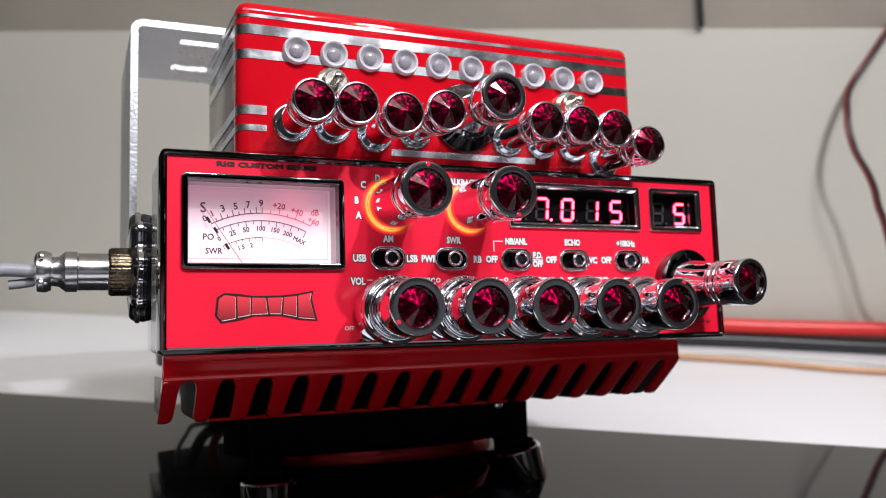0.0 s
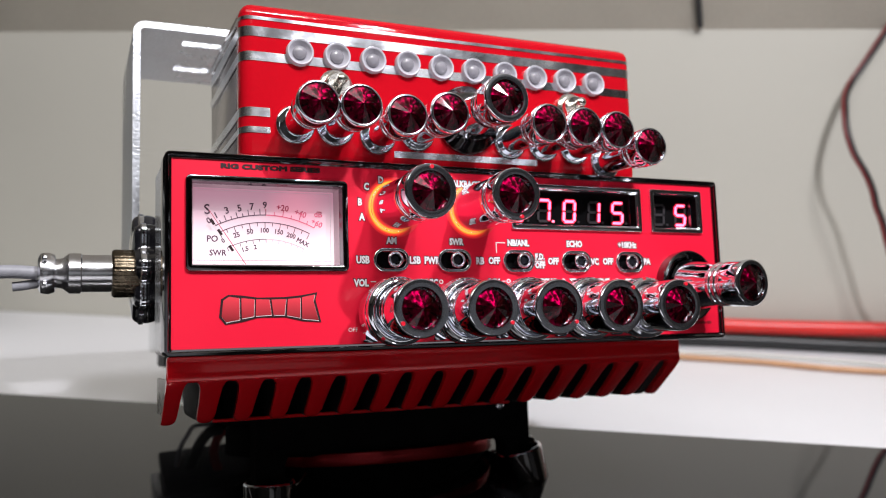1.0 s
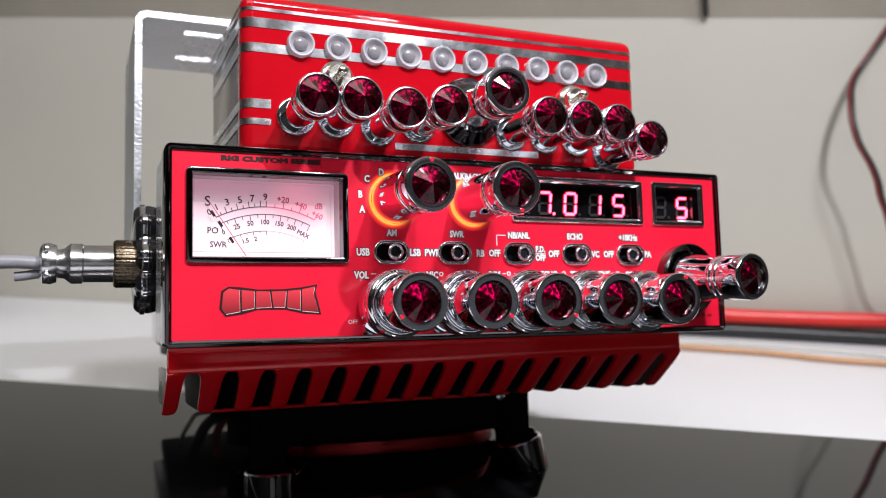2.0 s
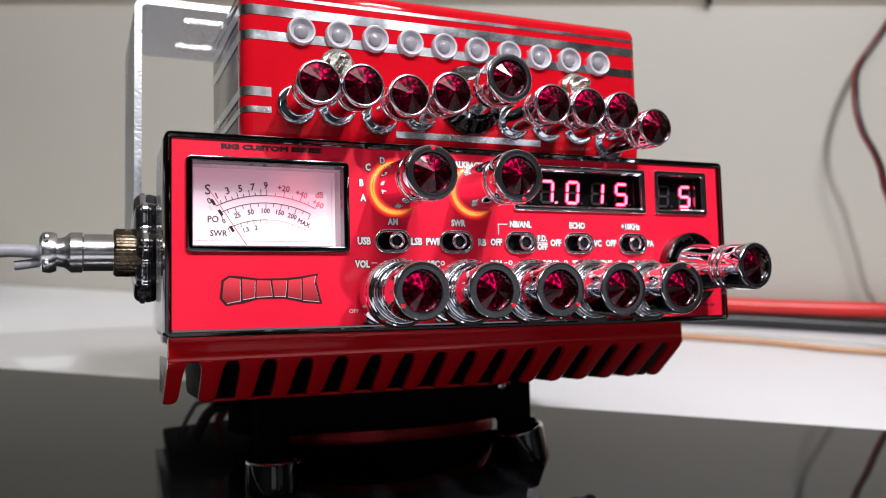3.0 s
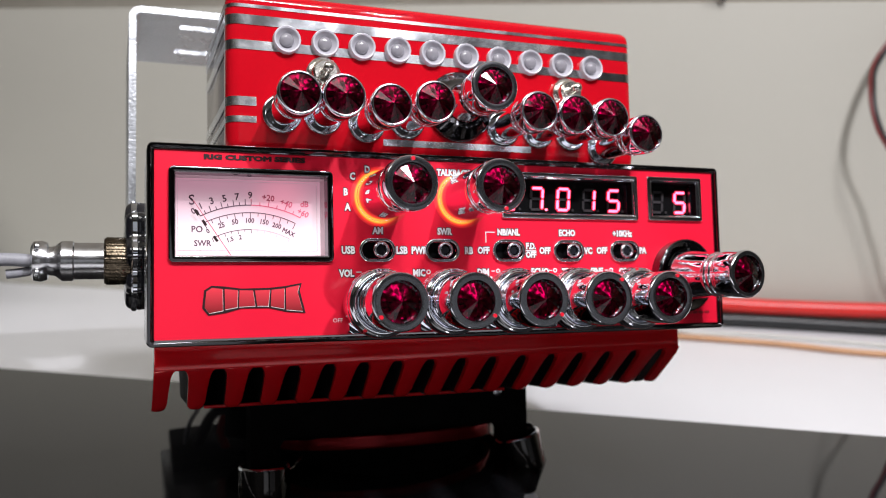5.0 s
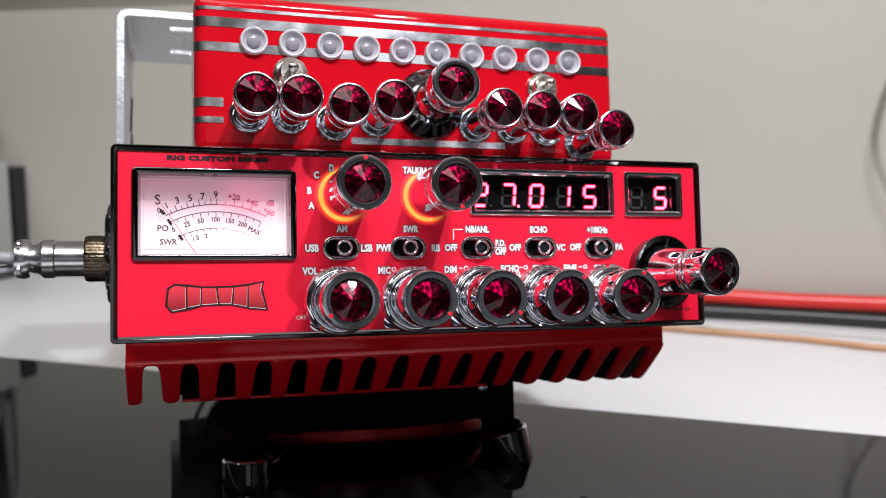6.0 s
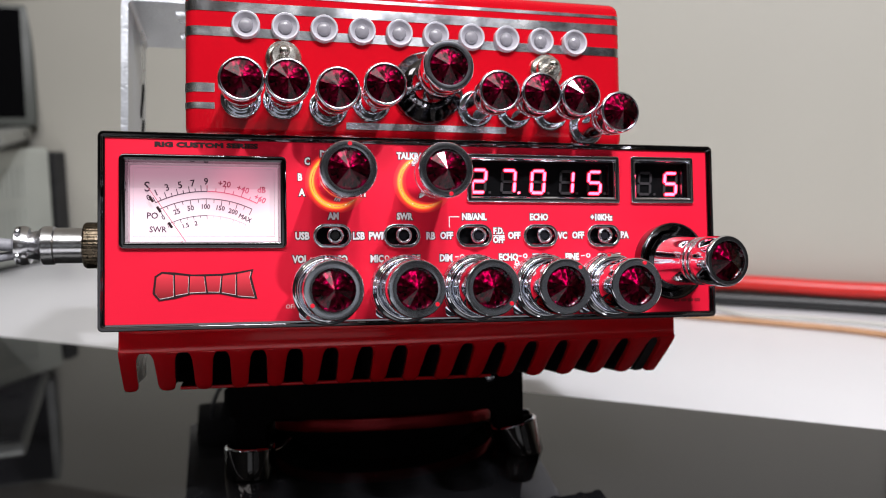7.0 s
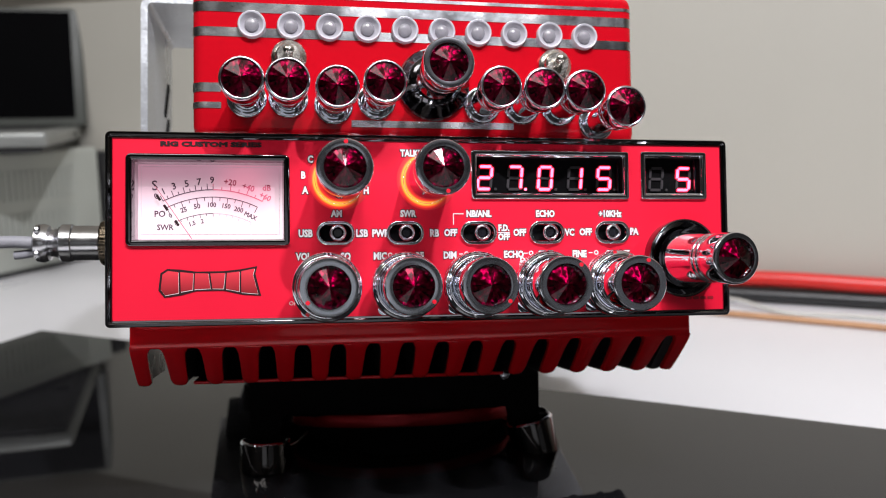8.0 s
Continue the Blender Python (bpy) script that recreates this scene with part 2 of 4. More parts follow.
def glow_ring():
    """Lit ring: yellow at its inner edge; orange to red further out is its glow on the panel, painted as emission;
    dimmed towards +x.
    """
    m = material("orange_light_ring", (0.7, 0.02, 0.03), 0.4)
    t = m.node_tree
    b = t.nodes["Principled BSDF"]
    co = t.nodes.new("ShaderNodeTexCoord")
    flat = t.nodes.new("ShaderNodeVectorMath")
    flat.operation = "MULTIPLY"
    flat.inputs[1].default_value = (1, 0, 1)
    t.links.new(co.outputs["Object"], flat.inputs[0])
    ln = t.nodes.new("ShaderNodeVectorMath")
    ln.operation = "LENGTH"
    t.links.new(flat.outputs[0], ln.inputs[0])
    mr = t.nodes.new("ShaderNodeMapRange")
    mr.inputs[1].default_value, mr.inputs[2].default_value = 0.0078, 0.0098
    t.links.new(ln.outputs["Value"], mr.inputs[0])
    ramp = t.nodes.new("ShaderNodeValToRGB")
    e = ramp.color_ramp.elements
    e[0].position, e[0].color = 0.0, (1.0, 0.50, 0.06, 1)
    e[1].position, e[1].color = 1.0, (0.10, 0.001, 0.003, 1)
    for at, col in ((0.22, (1.0, 0.34, 0.03, 1)), (0.42, (0.85, 0.05, 0.012, 1)), (0.7, (0.35, 0.006, 0.008, 1))):
        n = e.new(at)
        n.color = col
    t.links.new(mr.outputs[0], ramp.inputs[0])
    t.links.new(ramp.outputs[0], b.inputs["Emission Color"])
    sep = t.nodes.new("ShaderNodeSeparateXYZ")
    t.links.new(co.outputs["Object"], sep.inputs[0])
    fade = t.nodes.new("ShaderNodeMapRange")
    fade.interpolation_type = "SMOOTHSTEP"
    fade.inputs[1].default_value, fade.inputs[2].default_value = -0.002, 0.006
    fade.inputs[3].default_value, fade.inputs[4].default_value = 1.45, 0.12
    t.links.new(sep.outputs[0], fade.inputs[0])
    t.links.new(fade.outputs[0], b.inputs["Emission Strength"])
    return m


def badge_print():
    """Badge ink printed in a blend from light red above to dark red below."""
    m = material("badge_red", (0.5, 0.01, 0.02), 0.45)
    t = m.node_tree
    co = t.nodes.new("ShaderNodeTexCoord")
    sep = t.nodes.new("ShaderNodeSeparateXYZ")
    t.links.new(co.outputs["Object"], sep.inputs[0])
    mr = t.nodes.new("ShaderNodeMapRange")
    mr.inputs[1].default_value, mr.inputs[2].default_value = -0.0196, -0.0132
    t.links.new(sep.outputs[2], mr.inputs[0])
    mix = t.nodes.new("ShaderNodeMix")
    mix.data_type = "RGBA"
    mix.inputs[6].default_value, mix.inputs[7].default_value = (0.26, 0.006, 0.012, 1), (0.78, 0.035, 0.06, 1)
    t.links.new(mr.outputs[0], mix.inputs[0])
    t.links.new(mix.outputs[2], t.nodes["Principled BSDF"].inputs["Base Color"])
    return m


LOGO_RED = badge_print()
RING_GLOW = glow_ring()
DIAL = dial_paper()
LINER = material("rosy_clear_plastic", (0.62, 0.50, 0.54), 0.55)


# ---- mesh helpers ----
def part(name, bm, mat, parent=None, label="", smooth=None, matrix=None):
    me = bpy.data.meshes.new(name)
    if smooth is not None:
        for e in bm.edges:
            if len(e.link_faces) == 2 and e.calc_face_angle(0) > radians(smooth):
                e.smooth = False
        for fc in bm.faces:
            fc.smooth = True
    bm.to_mesh(me)
    bm.free()
    me.materials.append(mat)
    ob = new(name, me)
    if parent is not None:
        ob.parent = parent
    if matrix is not None:
        ob.matrix_basis = matrix
    if label:
        ob["label"] = label
    return ob


def again(ob, parent, matrix, label=""):
    """One more piece on the same mesh."""
    o = new(ob.name.split(".")[0], ob.data)
    o.parent = parent
    o.matrix_basis = matrix
    if label:
        o["label"] = label
    return o


def empty(name, matrix, label, category, group="", kind=""):
    ob = new(name)
    ob.empty_display_size = 0.01
    ob.matrix_world = matrix
    return tagged(ob, label, category, group, kind)


def box(x0, x1, y0, y1, z0, z1, bevel=0.0, seg=2):
    bm = bmesh.new()
    bmesh.ops.create_cube(bm, size=1)
    for v in bm.verts:
        v.co = Vector(((x0 + x1) / 2 + v.co.x * (x1 - x0), (y0 + y1) / 2 + v.co.y * (y1 - y0), (z0 + z1) / 2 + v.co.z * (z1 - z0)))
    if bevel:
        bmesh.ops.bevel(bm, geom=bm.edges[:], offset=bevel, segments=seg, affect="EDGES", profile=0.5)
    return bm


def loops(rings, closed=True, cap0=False, cap1=False):
    """Skin between rings of points."""
    bm = bmesh.new()
    rows = [[bm.verts.new(p) for p in ring] for ring in rings]
    n = len(rows[0])
    for a, b in zip(rows, rows[1:]):
        for i in range(n if closed else n - 1):
            j = (i + 1) % n
            bm.faces.new((a[i], a[j], b[j], b[i]))
    if cap0:
        bm.faces.new(rows[0])
    if cap1:
        bm.faces.new(rows[-1][::-1])
    bmesh.ops.recalc_face_normals(bm, faces=bm.faces[:])
    return bm


def lathe(profile, seg=40, cap0=False, cap1=False, lobes=0, depth=0.0):
    """A turned part about the y axis; profile: (y, radius)."""
    rings = []
    for y, r in profile:
        ring = []
        for i in range(seg):
            a = 2 * math.pi * i / seg
            q = r * (1 + depth * math.cos(lobes * a)) if lobes else r
            ring.append((q * math.cos(a), y, q * math.sin(a)))
        rings.append(ring)
    return loops(rings, True, cap0, cap1)


def soften(profile, times=2):
    """Round the corners of a turned profile."""
    for _ in range(times):
        cut = [profile[0]]
        for a, b in zip(profile, profile[1:]):
            cut += [(0.78 * a[0] + 0.22 * b[0], 0.78 * a[1] + 0.22 * b[1]), (0.22 * a[0] + 0.78 * b[0], 0.22 * a[1] + 0.78 * b[1])]
        profile = cut + [profile[-1]]
    return profile


def rounded(cx, cz, w, h, r, y, n=6):
    pts = []
    for sx, sz, a0 in ((1, 1, 0), (-1, 1, 90), (-1, -1, 180), (1, -1, 270)):
        for i in range(n + 1):
            a = radians(a0 + 90 * i / n)
            pts.append((cx + sx * (w / 2 - r) + r * math.cos(a), y, cz + sz * (h / 2 - r) + r * math.sin(a)))
    return pts


def surround(cx, cz, w, h, r, border, y0, y1, y2, n=6):
    """A raised frame: outer size w by h, front at y1, outer foot at y0, inner foot at y2."""
    b = min(border * 0.3, 0.00045)
    rings = [rounded(cx, cz, w, h, r, y0, n)]
    for k in range(5):
        q = radians(22.5 * k)
        i = b * (1 - math.cos(q))
        rings.append(rounded(cx, cz, w - 2 * i, h - 2 * i, max(r - i, 2e-4), y1 + b * (1 - math.sin(q)), n))
    for k in range(5):
        q = radians(22.5 * k)
        i = border - b + b * math.sin(q)
        rings.append(rounded(cx, cz, w - 2 * i, h - 2 * i, max(r - i, 1.5e-4), y1 + b * (1 - math.cos(q)), n))
    i = border + min(b, 0.0004)
    rings.append(rounded(cx, cz, w - 2 * i, h - 2 * i, max(r - i, 1.5e-4), y2, n))
    return loops(rings)


def slab(cx, cz, w, h, r, y0, y1, n=5):
    return loops([rounded(cx, cz, w, h, r, y0, n), rounded(cx, cz, w, h, r, y1, n)], True, True, True)


def tube(points, radius, seg=10, cyclic=False, twist=0.0):
    """A round wire through points, on a smooth curve."""
    pts = [Vector(p) for p in points]
    fine = []
    n = len(pts)
    for i in range(n - 1):
        p0, p1, p2, p3 = pts[max(i - 1, 0)], pts[i], pts[i + 1], pts[min(i + 2, n - 1)]
        for k in range(8):
            s = k / 8
            fine.append(0.5 * (2 * p1 + (p2 - p0) * s + (2 * p0 - 5 * p1 + 4 * p2 - p3) * s * s + (3 * p1 - p0 - 3 * p2 + p3) * s ** 3))
    fine.append(pts[-1])
    rings = []
    up = Vector((0.13, 0.21, 0.97))
    for i, p in enumerate(fine):
        d = (fine[min(i + 1, len(fine) - 1)] - fine[max(i - 1, 0)]).normalized()
        a = d.cross(up).normalized()
        b = a.cross(d)
        rings.append([p + radius * (math.cos(2 * math.pi * k / seg) * a + math.sin(2 * math.pi * k / seg) * b) for k in range(seg)])
    return loops(rings, True, True, True)


def lettering(text, x, z, size, mat, parent, y=-0.00012, angle=0.0, wide=1.0, bold=0.0, name="lettering", edge=0.0):
    """One line of type on the face; edge: width of a dark outline printed round it."""
    if edge:
        lettering(text, x, z, size, BLACK_INK, parent, y + 0.00005, angle, wide, bold + edge, "lettering_outline")
    cu = bpy.data.curves.new(name, "FONT")
    cu.body, cu.size, cu.align_x, cu.align_y, cu.offset, cu.extrude = text, size, "CENTER", "CENTER", bold, 0.00004
    cu.resolution_u = 2
    ob = bpy.data.objects.new(name, cu)
    scene.collection.objects.link(ob)
    dg = bpy.context.evaluated_depsgraph_get()
    me = bpy.data.meshes.new_from_object(ob.evaluated_get(dg))
    bpy.data.objects.remove(ob)
    bpy.data.curves.remove(cu)
    me.materials.clear()
    me.materials.append(mat)
    o = new(name, me)
    o.parent = parent
    o.matrix_basis = Matrix.Translation((x, y, z)) @ pose(0, 0, 0, 0, angle, 0) @ pose(0, 0, 0, 90) @ Matrix.Diagonal((wide, 1, 1, 1))
    return o


# ---- the room ----
DESK = 0.75
WALL_Y = 0.390
part("wall_north", box(-2.6, 2.6, WALL_Y, WALL_Y + 0.12, 0, 1.02), WALL_PAINT)
WX0, WX1, WZ0, WZ1 = 0.95, 2.35, 0.95, 1.85


def wall_with_opening():
    bm = bmesh.new()
    for x0, x1, z0, z1 in ((-2.6, WX0, 0, 2.45), (WX1, 2.6, 0, 2.45), (WX0, WX1, 0, WZ0), (WX0, WX1, WZ1, 2.45)):
        b = box(x0, x1, -2.92, -2.8, z0, z1)
        me = bpy.data.meshes.new("piece")
        b.to_mesh(me)
        b.free()
        bm.from_mesh(me)
        bpy.data.meshes.remove(me)
    return bm


part("wall_south", wall_with_opening(), ROOM_PAINT)
# Unseen framed glowing panels, added so that chrome and crystals mirror something bright.
window = part("bright_panel_1", surround((WX0 + WX1) / 2, (WZ0 + WZ1) / 2, WX1 - WX0, WZ1 - WZ0, 0.01, 0.05, -2.90, -2.86, -2.90, 1), DESK_WHITE)
tagged(window, "unseen white framed glowing panel added in the wall behind", "window", kind="structure")
east = part("bright_panel_2", surround(0, 0, 1.5, 0.8, 0.01, 0.05, 0.0, -0.03, 0.0, 1), DESK_WHITE, matrix=Matrix.Translation((2.598, -1.75, 1.25)) @ pose(0, 0, 0, 0, 0, -90))
tagged(east, "unseen white framed dim panel added in the side wall", "window", kind="structure")
part("pane", box(-0.71, 0.71, -0.006, -0.002, -0.36, 0.36), DIM_GLOW_PANE, east)
part("pane", box(WX0 + 0.04, WX1 - 0.04, -2.89, -2.885, WZ0 + 0.04, WZ1 - 0.04), GLOW_PANE, window)
part("wall_west", box(-2.72, -2.6, -2.8, WALL_Y + 0.12, 0, 2.45), ROOM_PAINT)
part("wall_east", box(2.6, 2.72, -2.8, WALL_Y + 0.12, 0, 2.45), ROOM_PAINT)
part("floor", box(-2.72, 2.72, -2.92, WALL_Y + 0.12, -0.05, 0), WOOD_FLOOR)
part("ceiling", box(-2.72, 2.72, -2.92, WALL_Y + 0.12, 2.45, 2.5), CEILING_PAINT)
for nm, lb in (("wall_north", "cream painted wall behind the desk"), ("wall_south", "grey painted wall with an opening for an added panel"), ("wall_west", "grey painted wall"), ("wall_east", "grey painted wall"), ("floor", "brown laminate floor"), ("ceiling", "white painted ceiling")):
    tagged(bpy.data.objects[nm], lb, nm.split("_")[0], kind="structure")

desk = empty("desk", Matrix(), "white melamine desk standing against the cream wall", "desk")
part("desktop", box(-1.3, 1.1, -0.42, WALL_Y - 0.001, DESK - 0.03, DESK - 0.0022, 0.001), DESK_WHITE, desk)
for lx in (-1.25, 1.01):
    for ly in (-0.38, 0.32):
        part("leg", box(lx, lx + 0.05, ly, ly + 0.05, 0.0, DESK - 0.03, 0.002), DESK_WHITE, desk)

plate = part("glass_plate", box(-0.325, 0.62, -0.165, 0.137, DESK - 0.0022, DESK, 0.0004, 1), GLASS_BLACK)
tagged(plate, "glossy black glass plate lying on the white desk", "glass plate")

SLOPE = 52
slope = part("ceiling_slope", box(-2.6, 2.6, -1.95, 0.10, 0.0, 0.06), SHELF_PAINT, matrix=Matrix.Translation((0, WALL_Y, 0.9853)) @ pose(0, 0, 0, -SLOPE))
tagged(slope, "cream painted sloping attic ceiling above the wall", "ceiling", kind="structure")


def on_slope(x, d, out=0.0):
    """A place on the sloping ceiling, d metres along it from the top of the wall."""
    return (x, WALL_Y - d * math.cos(radians(SLOPE)) - out * math.sin(radians(SLOPE)) * 1.0, 0.9853 + d * math.sin(radians(SLOPE)) - out * math.cos(radians(SLOPE)))


clip = part("black_strip", tube([on_slope(0.1168, 0.031, 0.0015), on_slope(0.1190, 0.020, 0.0015), on_slope(0.1222, 0.003, 0.0015)], 0.0024, 8), BLACK_WIRE)
tagged(clip, "short black plastic strip stuck on the sloping ceiling", "strip")

# ---- turned knobs with crystal caps ----
def gem_mesh(r, facets=14, rise=0.38):
    bm = bmesh.new()
    apex = bm.verts.new((0, -r * rise, 0))
    girdle = [bm.verts.new((r * math.cos(2 * math.pi * i / facets), 0, r * math.sin(2 * math.pi * i / facets))) for i in range(facets)]
    for i in range(facets):
        bm.faces.new((apex, girdle[(i + 1) % facets], girdle[i]))
    bmesh.ops.split_edges(bm, edges=bm.edges[:])
    bmesh.ops.recalc_face_normals(bm, faces=bm.faces[:])
    for fc in bm.faces:
        if fc.normal.y > 0:
            fc.normal_flip()
    return bm


MESHES = {}


def rim_face(bezel):
    """The front of a cap's rim, very slightly swelled."""
    r0, r1, front = bezel[6][1], bezel[-3][1], bezel[8][0]
    return [(front - 0.00005 * math.sin(math.pi * i / 6), r0 + (r1 - r0) * i / 6) for i in range(7)]


def knob(parent, x, y, z, kind, flange, barrel, bezel, gem_r, gem_y, dot=None, spin=0.0, label="", flange_mat=None, lean=(0, 0)):
    """A chrome knob on the face: profiles of (y, radius) along its axis; dot: clock angle of its red pointer spot."""
    if kind not in MESHES:
        k = part("knob", lathe(soften(barrel), 44), CHROME, parent, smooth=75)
        f = part("flange", lathe(soften(flange), 48, cap1=False), flange_mat or CHROME, k, smooth=75)
        b = part("bezel", lathe(bezel[:7], 56), CHROME, k, smooth=40)
        w = part("rim", lathe(rim_face(bezel) + list(bezel[-2:]), 56), BEZEL_CHROME, k, smooth=40)
        g = part("crystal", gem_mesh(gem_r), RUBY, k)
        d = part("pointer_dot", lathe([(-0.0004, 0.0001), (-0.0004, 0.0006), (0.0004, 0.0007)], 12, cap0=True), DOT_RED, k, smooth=30)
        MESHES[kind] = (k.data, f.data, b.data, w.data, g.data, d.data)
        for o in (f, b, w, g, d, k):
            bpy.data.objects.remove(o)
    names = ("knob", "flange", "bezel", "rim", "crystal", "pointer_dot")
    k = None
    for i, (nm, me) in enumerate(zip(names, MESHES[kind])):
        if nm == "pointer_dot" and dot is None:
            continue
        o = new(nm, me)
        o.parent = parent if k is None else k
        if k is None:
            k = o
            o.matrix_basis = pose(x, y, z, lean[0], 0, lean[1])
            if label:
                o["label"] = label
        elif nm == "crystal":
            o.matrix_basis = Matrix.Translation((0, gem_y, 0)) @ pose(0, 0, 0, 0, spin, 0)
            o["label"] = "faceted ruby-red crystal cap"
        elif nm == "rim":
            o["label"] = "finely scratched chrome rim"
        elif nm == "pointer_dot":
            rr = (bezel[3][1] + gem_r) / 2
            a = radians(90 - dot)
            o.matrix_basis = Matrix.Translation((rr * math.cos(a), bezel[8][0] - 0.0001, rr * math.sin(a)))
    return k


# ---- the radio ----
radio = empty("radio", RIG, "red-faced mobile two-way radio with chrome knobs, switched on", "radio")
HX, HZ = 0.1001, 0.0295


def holed_panel(x0, x1, z0, z1, holes, y):
    xs = sorted({x0, x1, *[h[i] for h in holes for i in (0, 1)]})
    zs = sorted({z0, z1, *[h[i] for h in holes for i in (2, 3)]})
    bm = bmesh.new()
    at = {}

    def vert(a, b):
        if (a, b) not in at:
            at[a, b] = bm.verts.new((a, y, b))
        return at[a, b]

    for a, b in zip(xs, xs[1:]):
        for c, d in zip(zs, zs[1:]):
            mx, mz = (a + b) / 2, (c + d) / 2
            if not any(h[0] < mx < h[1] and h[2] < mz < h[3] for h in holes):
                bm.faces.new((vert(a, c), vert(b, c), vert(b, d), vert(a, d)))
    ext = bmesh.ops.extrude_face_region(bm, geom=bm.faces[:])
    for v in ext["geom"]:
        if isinstance(v, bmesh.types.BMVert):
            v.co.y += 0.0015
    bmesh.ops.recalc_face_normals(bm, faces=bm.faces[:])
    return bm


METER = (-0.0943, -0.0457, -0.0053, 0.0229)
DISP1 = (0.0117, 0.0653, 0.0093, 0.0253)
DISP2 = (0.0694, 0.0929, 0.0094, 0.0255)
SLOTS = [-0.0317, -0.0098, 0.0140, 0.0367, 0.0591]
TIPS = [-0.0311, -0.0096, 0.0148, 0.0373, 0.0586]
SLOT_Z, SLOT_W, SLOT_H = -0.0015, 0.0120, 0.0076
holes = [(a + 0.0012, b - 0.0012, c + 0.0012, d - 0.0012) for a, b, c, d in (METER, DISP1, DISP2)]
holes += [(x - SLOT_W / 2 + 0.0012, x + SLOT_W / 2 - 0.0012, SLOT_Z - SLOT_H / 2 + 0.0012, SLOT_Z + SLOT_H / 2 - 0.0012) for x in SLOTS]
part("face_panel", holed_panel(-HX + 0.0016, HX - 0.0016, -HZ + 0.0016, HZ - 0.0016, holes, 0.0), RED_FACE, radio, "glossy red front panel with white lettering")
TRIM = ((0.0, 0.0100, 0.0016), (0.0, -0.0008, 0.0016), (0.0001, -0.0011, 0.0015), (0.0003, -0.0013, 0.0013), (0.0009, -0.0013, 0.0009), (0.0011, -0.0011, 0.0008), (0.0012, -0.0005, 0.0007), (0.0014, -0.0003, 0.0006), (0.0019, -0.0004, 0.0004), (0.0021, 0.0002, 0.0003))
part("trim", loops([rounded(0, 0, 2 * (HX - i), 2 * (HZ - i), r, y) for i, y, r in TRIM]), DARK_CHROME, radio, "narrow chrome bezel with a stepped lip, toned to dark reflections", smooth=28)
part("case", box(-0.0874, 0.0874, 0.0102, 0.205, -HZ + 0.0008, HZ - 0.0014, 0.0012), CASE_GREY, radio, "grey metal case")
part("case_lip", loops([rounded(0, 0, 2 * HX - 0.001 - i, 2 * HZ - 0.0008 - i, 0.0016, y) for i, y in ((0.0, 0.0098), (0.0, 0.0330), (0.0004, 0.0340), (0.0260, 0.0345))]), CASE_GREY, radio, "pale metal collar behind the bezel", smooth=35)

# meter
mx, mz, mw, mh = (METER[0] + METER[1]) / 2, (METER[2] + METER[3]) / 2, METER[1] - METER[0], METER[3] - METER[2]
meter = part("meter", surround(mx, mz, mw, mh, 0.0016, 0.0019, 0.0012, -0.0012, 0.0014), DARK_CHROME, radio, "backlit signal meter with a black frame", smooth=35)
part("liner", loops([rounded(mx, mz, mw - 0.0036, mh - 0.0036, 0.0006, 0.0010), rounded(mx, mz, mw - 0.0046, mh - 0.0046, 0.0004, 0.0074), rounded(mx, mz, mw - 0.0014, mh - 0.0014, 0.0004, 0.0074)]), LINER, meter, "pale plastic inner wall")
part("dial", box(METER[0] + 0.0005, METER[1] - 0.0005, 0.0076, 0.0084, METER[2] + 0.0005, METER[3] - 0.0005), DIAL, meter, "white backlit dial fading to pink")
DY = 0.0074
for txt, x, z, s, a, col in (("S", -87.1, 13.9, 4.3, -5, DIAL_INK), ("0", -86.6, 10.6, 2.6, -28, DIAL_INK), ("1", -84.5, 12.2, 2.6, -25, DIAL_INK), ("3", -81.3, 13.8, 2.9, -18, DIAL_INK), ("5", -77.5, 14.6, 2.9, -12, DIAL_INK),
                             ("7", -73.8, 15.2, 2.9, -6, DIAL_INK), ("9", -69.8, 15.8, 2.9, 0, DIAL_INK), ("+20", -64.3, 15.1, 2.6, 8, NEEDLE_RED), ("+40", -58.7, 13.5, 2.6, 18, NEEDLE_RED), ("dB", -53.0, 13.4, 2.6, 2, NEEDLE_RED), ("+60", -53.5, 10.6, 2.5, 26, NEEDLE_RED),
                             ("PO", -85.6, 5.1, 2.7, 0, DIAL_INK), ("0", -82.4, 4.6, 1.9, -28, DIAL_INK), ("25", -78.4, 6.4, 2.1, -16, DIAL_INK), ("50", -74.4, 7.5, 2.1, -8, DIAL_INK), ("100", -70.0, 8.0, 2.0, 0, DIAL_INK), ("150", -65.6, 7.6, 2.0, 8, DIAL_INK),
                             ("200", -61.7, 6.5, 2.0, 16, DIAL_INK), ("MAX", -58.1, 4.5, 2.0, 26, DIAL_INK), ("SWR", -84.0, 0.9, 2.5, 0, DIAL_INK), ("1.5", -75.9, 2.1, 1.9, -18, DIAL_INK), ("2", -72.8, 2.8, 1.9, -8, DIAL_INK)):
    lettering(txt, x / 1000, z / 1000, s / 1000, col, meter, DY, a, 0.95, 0.00005)


